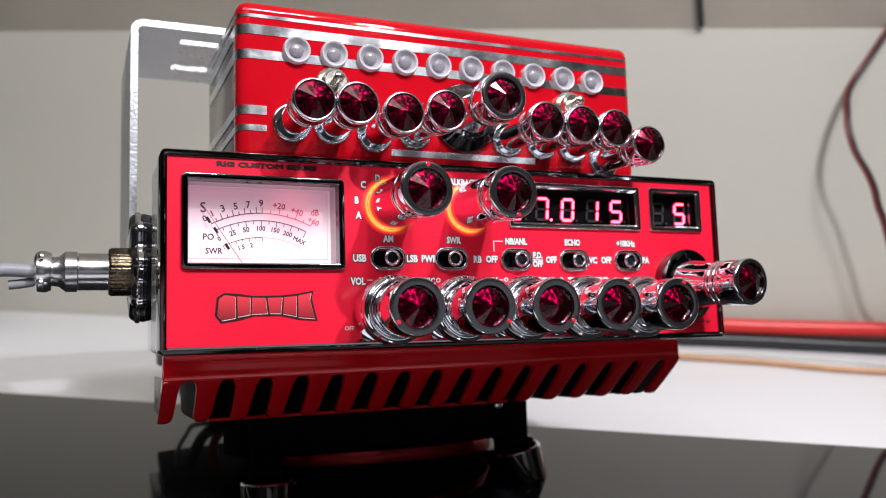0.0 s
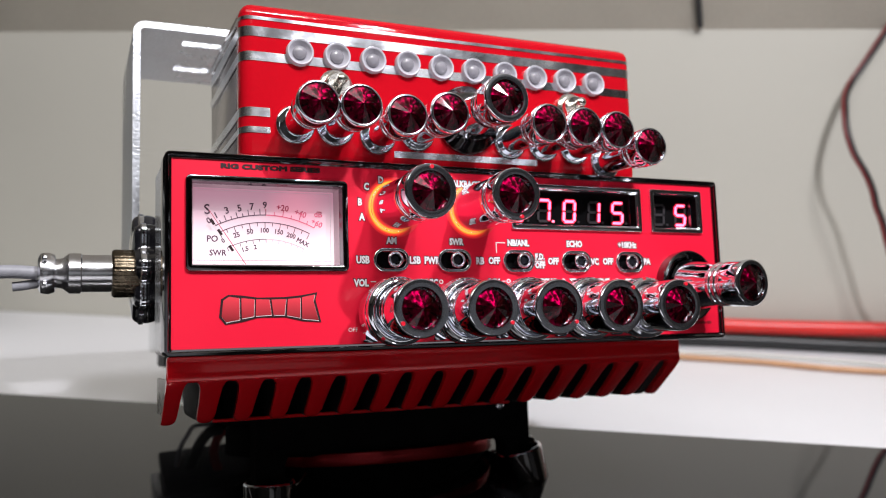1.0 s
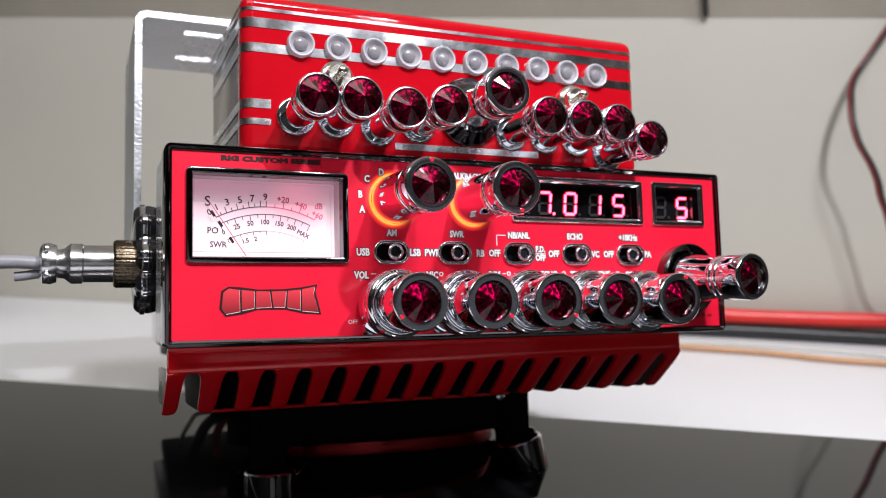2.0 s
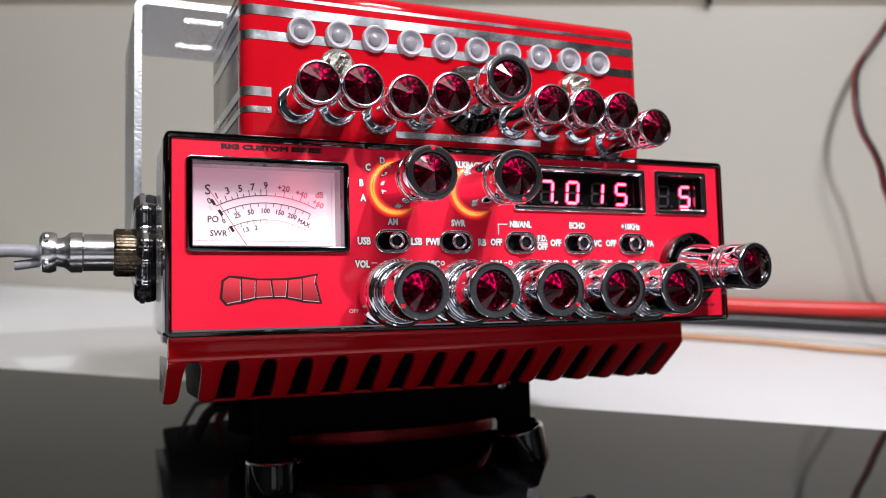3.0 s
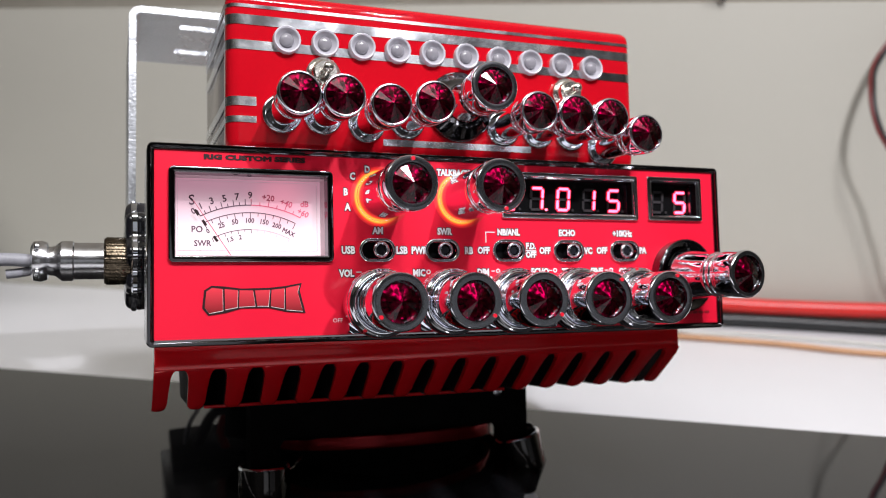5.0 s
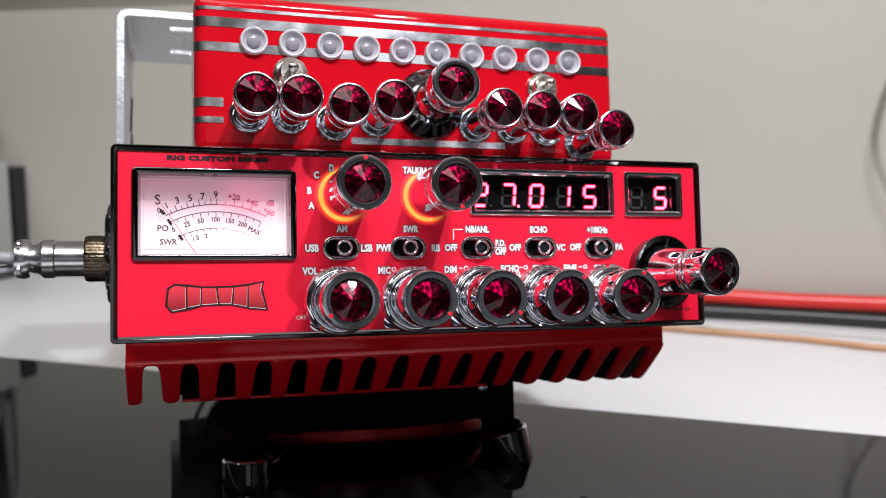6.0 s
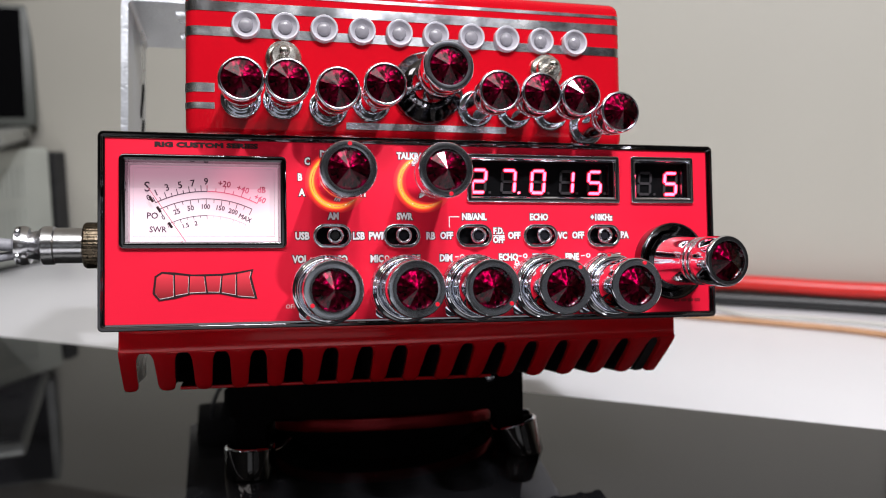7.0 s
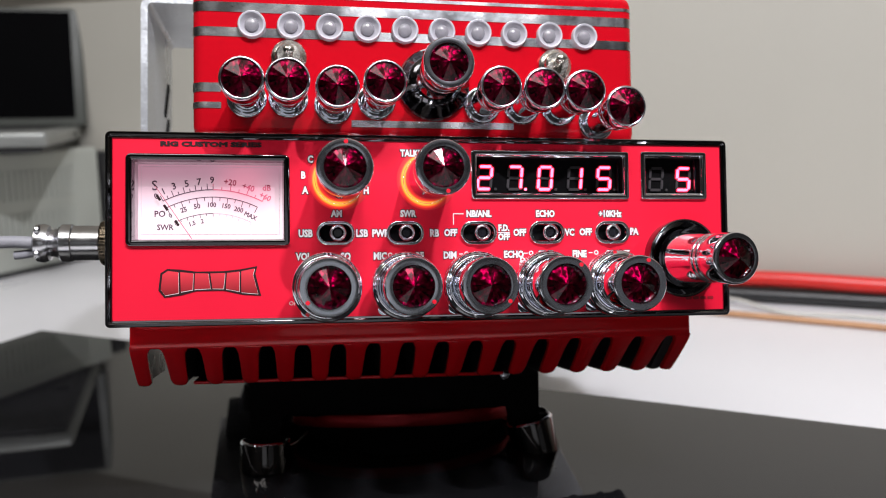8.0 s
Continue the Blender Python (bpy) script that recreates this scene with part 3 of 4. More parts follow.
def arc(cx, cz, r, a0, a1, width, ticks, tick_len, out=1):
    bm = bmesh.new()

    def strip(p):
        vs = [bm.verts.new((x, DY, z)) for x, z in p]
        bm.faces.new(vs)

    n = 36
    for i in range(n):
        q = [radians(a0 + (a1 - a0) * (i + k) / n) for k in (0, 1)]
        strip([(cx + (r - width / 2) * math.sin(q[0]), cz + (r - width / 2) * math.cos(q[0])), (cx + (r + width / 2) * math.sin(q[0]), cz + (r + width / 2) * math.cos(q[0])),
               (cx + (r + width / 2) * math.sin(q[1]), cz + (r + width / 2) * math.cos(q[1])), (cx + (r - width / 2) * math.sin(q[1]), cz + (r - width / 2) * math.cos(q[1]))])
    for i in range(ticks + 1):
        a = radians(a0 + (a1 - a0) * i / ticks)
        ln = tick_len * (1.0 if i % 2 == 0 else 0.55)
        s, c = math.sin(a), math.cos(a)
        w = width * 0.8
        strip([(cx + r * s - w / 2 * c, cz + r * c + w / 2 * s), (cx + (r + out * ln) * s - w / 2 * c, cz + (r + out * ln) * c + w / 2 * s),
               (cx + (r + out * ln) * s + w / 2 * c, cz + (r + out * ln) * c - w / 2 * s), (cx + r * s + w / 2 * c, cz + r * c - w / 2 * s)])
    bmesh.ops.recalc_face_normals(bm, faces=bm.faces[:])
    return bm


CX, CZ = -0.0695, -0.0205
part("scale_line", arc(CX, CZ, 0.0333, -27, 0, 0.00030, 9, 0.0019), DIAL_INK, meter)
part("scale_line", arc(CX, CZ, 0.0333, 0, 27, 0.00030, 6, 0.0019), NEEDLE_RED, meter, "red upper part of the scale")
part("scale_line", arc(CX, CZ, 0.0310, -27, 26, 0.00026, 12, 0.0020, -1), DIAL_INK, meter)
part("scale_line", arc(CX, CZ, 0.0258, -27, 0, 0.00022, 6, 0.0012, -1), DIAL_INK, meter)
part("scale_line", arc(CX, CZ, 0.0258, 0, 27, 0.00020, 6, 0.0012, -1), LINER, meter, "pale end of the lowest scale")
part("scale_line", box(-0.0912, -0.0490, DY - 0.00003, DY, -0.00135, -0.00125), DIAL_INK, meter)
for x0, x1, z0, z1 in ((-0.0912, -0.0911, -0.0013, 0.0200), (-0.0491, -0.0490, -0.0013, 0.0200), (-0.0912, -0.0490, 0.0199, 0.0200)):
    part("border_line", box(x0, x1, DY - 0.00003, DY, z0, z1), LINER, meter)
part("needle", loops([[(-0.0868, 0.0060, 0.0136), (-0.08665, 0.0060, 0.0137), (-0.08665, 0.0062, 0.0137), (-0.0868, 0.0062, 0.0136)], [(-0.0757, 0.0060, -0.0032), (-0.07545, 0.0060, -0.0031), (-0.07545, 0.0062, -0.0031), (-0.0757, 0.0062, -0.0032)]], True, True, True), NEEDLE_PALE, meter, "thin red meter needle")
for px, pz in ((-0.0858, 0.0101), (-0.0836, 0.0070), (-0.0803, 0.0022)):
    part("needle_mark", slab(0, 0, 0.0008, 0.0020, 0.0001, -0.00002, 0.0001), BLACK_INK, meter, matrix=Matrix.Translation((px, 0.0059, pz)) @ pose(0, 0, 0, 0, -33, 0))

# displays
SEG = {"2": "abged", "7": "abc", "0": "abcdef", "1": "bc", "5": "afgcd", " ": ""}


def digit(parent, ch, x, z, y, w=0.0044, h=0.0074, t=0.00085, lean=0.09, dotted=False):
    hw, hh = w / 2, h / 2
    place = {"a": (0, hh, w, t), "g": (0, 0, w, t), "d": (0, -hh, w, t), "f": (-hw, hh / 2, t, hh), "b": (hw, hh / 2, t, hh), "e": (-hw, -hh / 2, t, hh), "c": (hw, -hh / 2, t, hh)}
    for key, (dx, dz, sw, sh) in place.items():
        lit = key in SEG[ch]
        bm = slab(0, 0, max(sw - t * 0.7, t), max(sh - t * 0.7, t), t * 0.4, -0.0002 if lit else -0.0001, 0.0002, 2)
        for v in bm.verts:
            v.co.x += dx + lean * (v.co.z + dz)
            v.co.z += dz
        if lit:
            # Wider slab behind the segment, drawn as its bloom.
            halo = slab(0, 0, max(sw - t * 0.7, t) + t * 0.75, max(sh - t * 0.7, t) + t * 0.75, t * 0.7, -0.00005, 0.0003, 3)
            for v in halo.verts:
                v.co.x += dx + lean * (v.co.z + dz)
                v.co.z += dz
            part("diffuser", halo, DIGIT_HALO, parent, "red emissive border imitating a segment's halo", matrix=Matrix.Translation((x, y + 0.00001 * (ord(key) - 96), z)))
        part("segment", bm, DIGIT_GLOW if lit else DIGIT_OFF, parent, "glowing pink-red segment" if lit else "", matrix=Matrix.Translation((x, y, z)))
    part("point", slab(hw + 0.0014, -hh, t, t, t * 0.45, -0.0002, 0.0002, 3), DIGIT_GLOW if dotted else DIGIT_OFF, parent, matrix=Matrix.Translation((x, y, z)))


for (a, b, c, d), cells in ((DISP1, (("2", 0.0174, 0), ("7", 0.0276, 1), ("0", 0.0380, 0), ("1", 0.0483, 0), ("5", 0.0585, 0))), (DISP2, ((" ", 0.0772, 0), ("5", 0.0870, 0)))):
    cx, cz, w, h = (a + b) / 2, (c + d) / 2, b - a, d - c
    disp = part("display", surround(cx, cz, w, h, 0.0010, 0.0017, 0.0012, -0.0010, -0.0002), CHROME, radio, "black display window with pink-red digits", smooth=35)
    part("side_wall", loops([rounded(cx, cz, w - 0.0036, h - 0.0036, 0.0004, -0.0003), rounded(cx, cz, w - 0.0042, h - 0.0042, 0.0003, 0.0052)]), DISPLAY_WALL, disp)
    part("backing", box(a + 0.0005, b - 0.0005, 0.0050, 0.0058, c + 0.0005, d - 0.0005), BLACK_HOLE, disp)
    part("glossy_side", box(b - 0.0026, b - 0.0021, 0.0026, 0.0049, c + 0.0023, d - 0.0023), BLACK_GLOSS, disp, "glossy black end of the window")
    for ch, x, dot in cells:
        digit(disp, ch, x, 0.0169, 0.0046, dotted=bool(dot))

# lettering
INK = [("AM", -31.3, 4.6, 2.5), ("SWR", -8.8, 4.6, 2.5), ("NB/ANL", 14.2, 4.6, 2.5), ("ECHO", 36.4, 4.6, 2.5), ("+10KHz", 58.6, 4.6, 2.5), ("USB", -41.0, -1.6, 2.7), ("LSB", -23.5, -1.6, 2.7), ("PWR", -17.6, -1.6, 2.7), ("RB", -0.4, -1.6, 2.7),
       ("OFF", 4.9, -1.5, 2.6), ("F.D.", 22.4, 0.0, 2.4), ("OFF", 22.4, -2.9, 2.4), ("OFF", 27.7, -1.5, 2.6), ("VC", 44.6, -1.5, 2.6), ("OFF", 50.1, -1.4, 2.6), ("PA", 66.9, -1.3, 2.6), ("VOL", -41.6, -8.8, 2.6), ("SQ", -28.6, -8.8, 2.6), ("MIC", -17.8, -8.8, 2.6), ("RF", -5.2, -8.8, 2.6),
       ("DIM", 4.6, -8.7, 2.6), ("ECHO", 25.6, -8.6, 2.6), ("TIME", 36.4, -8.6, 2.4), ("FINE", 47.8, -8.6, 2.6), ("COARSE", 61.0, -8.6, 2.4), ("A", -41.0, 11.9, 2.6), ("B", -41.6, 16.6, 2.6), ("C", -39.3, 21.6, 2.6), ("D", -34.5, 23.9, 2.6), ("H", -22.0, 11.9, 2.6), ("TALKBACK", -5.2, 23.9, 2.5)]
for txt, x, z, s in INK:
    lettering(txt, x / 1000, z / 1000, s / 1000 * 1.16, WHITE_INK, radio, wide=0.80, bold=0.00015, edge=0.00022)
for x0, x1, z0, z1 in ((5.7, 9.2, 4.5, 4.8), (5.7, 6.0, 1.2, 4.8), (20.4, 24.4, -1.6, -1.3), (-38.6, -36.8, -8.5, -8.2), (7.6, 8.8, -8.4, -8.1), (29.0, 30.2, -8.3, -8.0), (51.0, 52.4, -8.3, -8.0)):
    part("ink_line", box(x0 / 1000, x1 / 1000, -0.00014, -0.00002, z0 / 1000, z1 / 1000), WHITE_INK, radio)
for txt, x, z, a in (("DIM", 7.5, -11.6, -72), ("ECHO", 28.3, -11.8, -80)):
    lettering(txt, x / 1000, z / 1000, 0.0021, WHITE_INK, radio, angle=a, wide=0.8, bold=0.0001)
for x, z in ((10.0, -8.2), (31.4, -8.1), (53.6, -8.1), (-14.6, -8.4)):
    part("ink_mark", lathe([(0.0, 0.00075), (-0.00014, 0.00075), (-0.00014, 0.00045), (0.0, 0.00045)], 16), WHITE_INK, radio, matrix=Matrix.Translation((x / 1000, 0, z / 1000)))
lettering("RIG CUSTOM SERIES", -0.0693, 0.0259, 0.0019, BLACK_INK, radio, wide=1.76, bold=0.00012)
lettering("OFF", -0.0446, -0.0232, 0.0018, WHITE_INK, radio)

for i in range(4):
    part("small_mark", slab(0.0858 + 0.0026 * i, -0.0236, 0.0021, 0.0010, 0.0003, -0.00012, 0.0001, 2), MARK_RED, radio)

# plain badge in the place of the maker's mark
def plate_shape(points, y0, y1):
    """A flat cut-out of (x, z) millimetres about the badge's middle."""
    return loops([[(-0.0697 + x / 1000, y, -0.0160 + z / 1000) for x, z in points] for y in (y0, y1)], True, True, True)


badge = part("badge", plate_shape([(-14.6, 2.6), (-12.6, 3.9), (-9.0, 3.7), (-4.0, 3.0), (4.0, 3.1), (9.0, 3.6), (14.0, 4.5), (13.4, 2.2), (15.1, -4.6), (9.6, -4.2), (4.0, -2.9), (-4.0, -2.9), (-8.4, -4.1), (-13.4, -4.8), (-15.2, -2.6)], -0.0002, 0.0001), BLACK_INK, radio, "dark-edged red badge of plain blocks")
for pts in ([(-14.0, 2.2), (-12.4, 3.3), (-9.4, 2.9), (-9.3, -3.4), (-13.2, -4.1), (-14.5, -2.4)], [(-8.8, 2.9), (-5.0, 2.5), (-5.2, -2.5), (-8.7, -3.1)], [(-4.5, 2.5), (-0.6, 2.4), (0.0, -2.2), (-4.7, -2.4)], [(0.0, 2.4), (4.4, 2.5), (3.9, -2.3), (0.6, -2.2)], [(4.9, 2.5), (8.7, 2.9), (8.6, -3.2), (4.6, -2.4)], [(9.2, 3.0), (13.2, 3.8), (12.7, 1.8), (14.2, -4.0), (9.2, -3.5)]):
    part("badge_edge", plate_shape([(x + 0.08, z - 0.17) for x, z in pts], -0.0003, -0.0001), WHITE_INK, badge)
    part("badge_block", plate_shape(pts, -0.00036, -0.0002), LOGO_RED, badge)

# toggle switches in their slots
for x, tip in zip(SLOTS, TIPS):
    sw = part("toggle_switch", surround(x, SLOT_Z, SLOT_W, SLOT_H, SLOT_H / 2 - 0.0001, 0.0011, 0.0008, -0.0010, 0.0030, 8), CHROME, radio, "chrome-rimmed slot with a round toggle", smooth=35)
    part("recess", slab(x, SLOT_Z, SLOT_W - 0.0006, SLOT_H - 0.0006, SLOT_H / 2 - 0.0005, 0.0026, 0.0034, 8), BLACK_HOLE, sw)
    part("lever", lathe(soften([(0.0028, 0.0016), (-0.0018, 0.0022), (-0.0024, 0.0026), (-0.0030, 0.0026), (-0.0034, 0.0022), (-0.0033, 0.0017), (-0.0022, 0.0015)]), 24), CHROME, sw, matrix=Matrix.Translation((tip, 0, SLOT_Z)), smooth=75)
    part("lever_tip", lathe([(-0.0024, 0.0001), (-0.0024, 0.0012), (-0.0018, 0.0016)], 20, cap0=True), BLACK_GLOSS, sw, matrix=Matrix.Translation((tip, 0, SLOT_Z)))

# upper knobs with glowing rings
UP_F = [(0.0, 0.0078), (-0.0002, 0.0078), (-0.0003, 0.0077), (-0.0003, 0.0074)]
UP_B = [(0.0, 0.0077), (-0.0060, 0.0076), (-0.0150, 0.0074), (-0.0206, 0.0073), (-0.0212, 0.0076), (-0.0218, 0.0076), (-0.0226, 0.0076), (-0.0228, 0.0072), (-0.0236, 0.0072), (-0.0238, 0.0077), (-0.0246, 0.0077), (-0.0248, 0.0073), (-0.0255, 0.0073)]
UP_Z = [(-0.02550, 0.00740), (-0.02580, 0.00800), (-0.02630, 0.00810), (-0.02990, 0.00810), (-0.03050, 0.00805), (-0.03090, 0.00790), (-0.03107, 0.00768), (-0.03110, 0.00750), (-0.03110, 0.00740), (-0.03110, 0.00625), (-0.03110, 0.00615), (-0.03100, 0.00595), (-0.03070, 0.00580), (-0.03010, 0.00575)]
for x, z, dot, spin in ((-0.0303, 0.0154, 2, 0), (-0.0025, 0.0156, 170, 9)):
    knob(radio, x, 0, z, "upper", UP_F, UP_B, UP_Z, 0.0059, -0.0302, dot, spin, "long chrome knob with a ruby crystal")
    # The mesh reaches past the lit ring to carry its painted glow.
    part("light_ring", lathe([(0.0, 0.0077), (-0.00006, 0.0078), (-0.0001, 0.0084), (-0.00008, 0.0092), (-0.00004, 0.0098)], 56), RING_GLOW, radio, "glowing yellow-orange ring round a knob", matrix=Matrix.Translation((x, 0, z)))

# five double knobs of the lower row
LO_F = [(0.0, 0.0086), (-0.0030, 0.0086), (-0.0040, 0.0090), (-0.0062, 0.0091), (-0.0075, 0.0096), (-0.0086, 0.0102), (-0.0096, 0.0104), (-0.0112, 0.0104), (-0.0116, 0.0101), (-0.0122, 0.0101), (-0.0126, 0.0104), (-0.0138, 0.0103), (-0.0143, 0.0099), (-0.0146, 0.0095), (-0.0151, 0.0092), (-0.0152, 0.0086), (-0.0147, 0.0080), (-0.0145, 0.0070)]
LO_B = [(-0.0140, 0.0071), (-0.0152, 0.0071), (-0.0156, 0.0076), (-0.0164, 0.0077), (-0.0168, 0.0072), (-0.0174, 0.0072), (-0.0178, 0.0077), (-0.0186, 0.0077), (-0.0190, 0.0073), (-0.0206, 0.0073)]
LO_Z = [(-0.02020, 0.00770), (-0.02050, 0.00830), (-0.02100, 0.00840), (-0.02930, 0.00840), (-0.02990, 0.00835), (-0.03030, 0.00820), (-0.03047, 0.00798), (-0.03050, 0.00780), (-0.03050, 0.00770), (-0.03050, 0.00635), (-0.03050, 0.00625), (-0.03040, 0.00605), (-0.03010, 0.00590), (-0.02950, 0.00585)]
for x, y, dot, spin, outer in ((-0.0350, -0.0026, 235, 4, 216), (-0.0113, 0, 128, 11, None), (0.0109, 0, 130, 2, None), (0.0334, 0, 38, 17, None), (0.0561, 0, 20, 8, 351)):
    dbl = knob(radio, x, y, -0.0182, "lower", LO_F, LO_B, LO_Z, 0.0060, -0.0294, dot, spin, "stepped double chrome knob with a ruby crystal")
    part("lug", slab(-0.0054, -0.0070, 0.0044, 0.0040, 0.0016, -0.0034, -y - 0.0002, 5), CHROME, dbl, "small chrome lug beside the face", smooth=40)
    if outer is not None:
        part("pointer_dot", lathe([(-0.0004, 0.0001), (-0.0004, 0.0006), (0.0008, 0.0007)], 12, cap0=True), DOT_RED, dbl, smooth=30, matrix=Matrix.Translation((0.0097 * math.sin(radians(outer)), -0.0142, 0.0097 * math.cos(radians(outer)))))

# channel knob
CH_F = [(0.0016, 0.0127), (-0.0018, 0.0131), (-0.0028, 0.0131), (-0.0033, 0.0128), (-0.0032, 0.0123), (-0.0026, 0.0113), (-0.0021, 0.0102), (-0.0019, 0.0090), (-0.0020, 0.0070)]
CH_B = [(-0.0030, 0.0098), (-0.0060, 0.0090), (-0.0100, 0.0082), (-0.0160, 0.0075), (-0.0172, 0.0074), (-0.0176, 0.0078), (-0.0184, 0.0078), (-0.0188, 0.0074), (-0.0195, 0.0074), (-0.0199, 0.0078), (-0.0207, 0.0078), (-0.0211, 0.0074), (-0.0218, 0.0074), (-0.0222, 0.0078), (-0.0230, 0.0078)]
CH_Z = [(-0.02280, 0.00730), (-0.02310, 0.00790), (-0.02360, 0.00800), (-0.02990, 0.00800), (-0.03050, 0.00795), (-0.03090, 0.00780), (-0.03107, 0.00758), (-0.03110, 0.00740), (-0.03110, 0.00730), (-0.03110, 0.00655), (-0.03110, 0.00645), (-0.03100, 0.00625), (-0.03070, 0.00610), (-0.03010, 0.00605)]
knob(radio, 0.0832, 0, -0.0102, "channel", CH_F, CH_B, CH_Z, 0.0061, -0.0304, None, 6, "large chrome channel knob on a black dish", DARK_CHROME, (1.7, 6.3))

# heat sink under the case: red slatted guard in front, fins behind painted near-black as shade
sink = part("heat_sink", box(-0.0972, 0.0962, 0.0205, 0.0240, -0.0378, -0.0296, 0.0010), RED_ANODISED, radio, "red slatted guard over dark heat-sink fins", smooth=30)
part("sink_block", box(-0.0860, 0.0930, 0.0242, 0.0760, -0.0376, -0.0298, 0.0010), FIN_SHADE, sink, "heat-sink block, toned near-black as shade")
FIN_ROWS = ((-0.0368, 0.0060, 0.0213), (-0.0374, 0.0056, 0.0215), (-0.0378, 0.0046, 0.0217), (-0.0383, 0.0040, 0.0221), (-0.0391, 0.0036, 0.0228), (-0.0402, 0.0033, 0.0240), (-0.0440, 0.0030, 0.0286), (-0.0490, 0.0028, 0.0350), (-0.0506, 0.0025, 0.0373), (-0.0514, 0.0018, 0.0386), (-0.0517, 0.0009, 0.0393))


def slat_shape(low=-1.0, high=1.0):
    """One tapered slat, cut off at low or high where the guard ends."""
    def cut(x):
        return min(max(x, low), high)
    return loops([[(cut(-h), y, z), (cut(-h + 0.0006), y - 0.0006, z), (cut(h - 0.0006), y - 0.0006, z), (cut(h), y, z), (cut(h), y + 0.0024, z), (cut(-h), y + 0.0024, z)] for z, h, y in FIN_ROWS], True, True, True)


SLAT0, PITCH = -0.0954, 0.01190
part("slat", slat_shape(low=-0.0018), RED_ANODISED, sink, "narrow red slat at the end of the guard", smooth=35, matrix=Matrix.Translation((SLAT0, 0, 0)))
part("slat", slat_shape(high=0.0012), RED_ANODISED, sink, "narrow red slat at the end of the guard", smooth=35, matrix=Matrix.Translation((SLAT0 + 16 * PITCH, 0, 0)))
slat = part("slat", slat_shape(), RED_ANODISED, sink, "tapered red slat", smooth=35, matrix=Matrix.Translation((SLAT0 + PITCH, 0, 0)))
fin = part("fin", loops([[(-h * 0.8, y + 0.0025, z), (h * 0.8, y + 0.0025, z), (h * 0.8, 0.0755, z), (-h * 0.8, 0.0755, z)] for z, h, y in FIN_ROWS], True, True, True), FIN_SHADE, sink, "heat-sink fin, toned near-black as shade", smooth=35, matrix=Matrix.Translation((SLAT0 + PITCH, 0, 0)))
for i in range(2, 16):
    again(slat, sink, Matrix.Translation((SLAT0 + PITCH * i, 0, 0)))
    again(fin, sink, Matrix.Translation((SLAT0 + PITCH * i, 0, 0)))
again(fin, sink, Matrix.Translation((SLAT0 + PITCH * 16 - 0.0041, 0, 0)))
part("sink_floor", box(-0.0800, 0.0330, 0.0460, 0.0755, -0.0524, -0.0512, 0.0004), RED_ANODISED, sink, "red floor plate")
# Added plates: a wall-reflecting grey on the left, painted shade on the right.
part("end_plate", box(-0.0950, -0.0940, 0.0360, 0.0755, -0.0500, -0.0376), FIN_SIDE_GREY, sink, "added end plate behind the guard, toned for shade")
part("end_plate", box(0.0920, 0.0936, 0.0400, 0.0620, -0.0488, -0.0376), FIN_SHADE, sink, "added end plate behind the guard, toned for shade")
# Solid black block where there is only shade between the fins.
part("sink_shade", box(-0.0850, 0.0930, 0.0600, 0.0750, -0.0512, -0.0378), BLACK_HOLE, sink, "black block standing in for the shade behind the fins")

# ---- mounting bracket and its star knob ----
bracket = empty("mounting_bracket", RIG, "bent zinc-plated mounting bracket with slots, screwed to the radio", "bracket")
BZ, BT, BR = 0.0975, 0.0026, 0.0045


def corner(sx, reach):
    """One arm of the strap with its bend, reach metres from the middle."""
    outer, inner = [(sx * reach, 0.003)], [(sx * (reach - BT), 0.003)]
    for i in range(7):
        a = radians(15 * i)
        outer.append((sx * (reach - BR + BR * math.cos(a)), BZ - BR + BR * math.sin(a)))
        inner.append((sx * (reach - BR + (BR - BT) * math.cos(a)), BZ - BR + (BR - BT) * math.sin(a)))
    return loops([[(ox, 0.0800, oz), (ix, 0.0800, iz), (ix, 0.1465, iz), (ox, 0.1465, oz)] for (ox, oz), (ix, iz) in zip(outer, inner)], True, True, True)


def slotted_plate():
    bm = holed_panel(-0.0992, 0.0895, -0.1465, -0.0800, [(sx * 0.0764 - 0.0078, sx * 0.0764 + 0.0078, -y - 0.0026, -y + 0.0026) for sx in (-1, 1) for y in (0.0935, 0.1265)], 0.0)
    for v in bm.verts:
        v.co.y = 0.0 if v.co.y < 0.0007 else BT
    return bm


part("arm", corner(-1, 0.1037), ZINC, bracket, "bent zinc-plated arm", smooth=35)
part("arm", corner(1, 0.0940), ZINC, bracket, "bent zinc-plated arm", smooth=35)
part("top_plate", slotted_plate(), ZINC, bracket, "zinc-plated top plate with slots", matrix=Matrix.Translation((0, 0, BZ - BT)) @ pose(0, 0, 0, 90))
for z in (0.050, 0.066):
    part("slot", slab(0, 0, 0.0040, 0.0200, 0.0019, -0.0003, 0.0002, 6), BLACK_HOLE, bracket, "curved slot in the arm", matrix=Matrix.Translation((-0.1009, 0.130, z)) @ pose(0, 0, 0, 0, 0, 90) @ pose(0, 0, 0, 0, 35, 0))
part("spacer", lathe([(0.0, 0.0085), (-0.0004, 0.0090), (-0.0086, 0.0090)], 32), BLACK_GLOSS, bracket, "black spacer on the side of the case", smooth=40, matrix=Matrix.Translation((-0.0872, 0.057, 0.0004)) @ pose(0, 0, 0, 0, 0, -90))
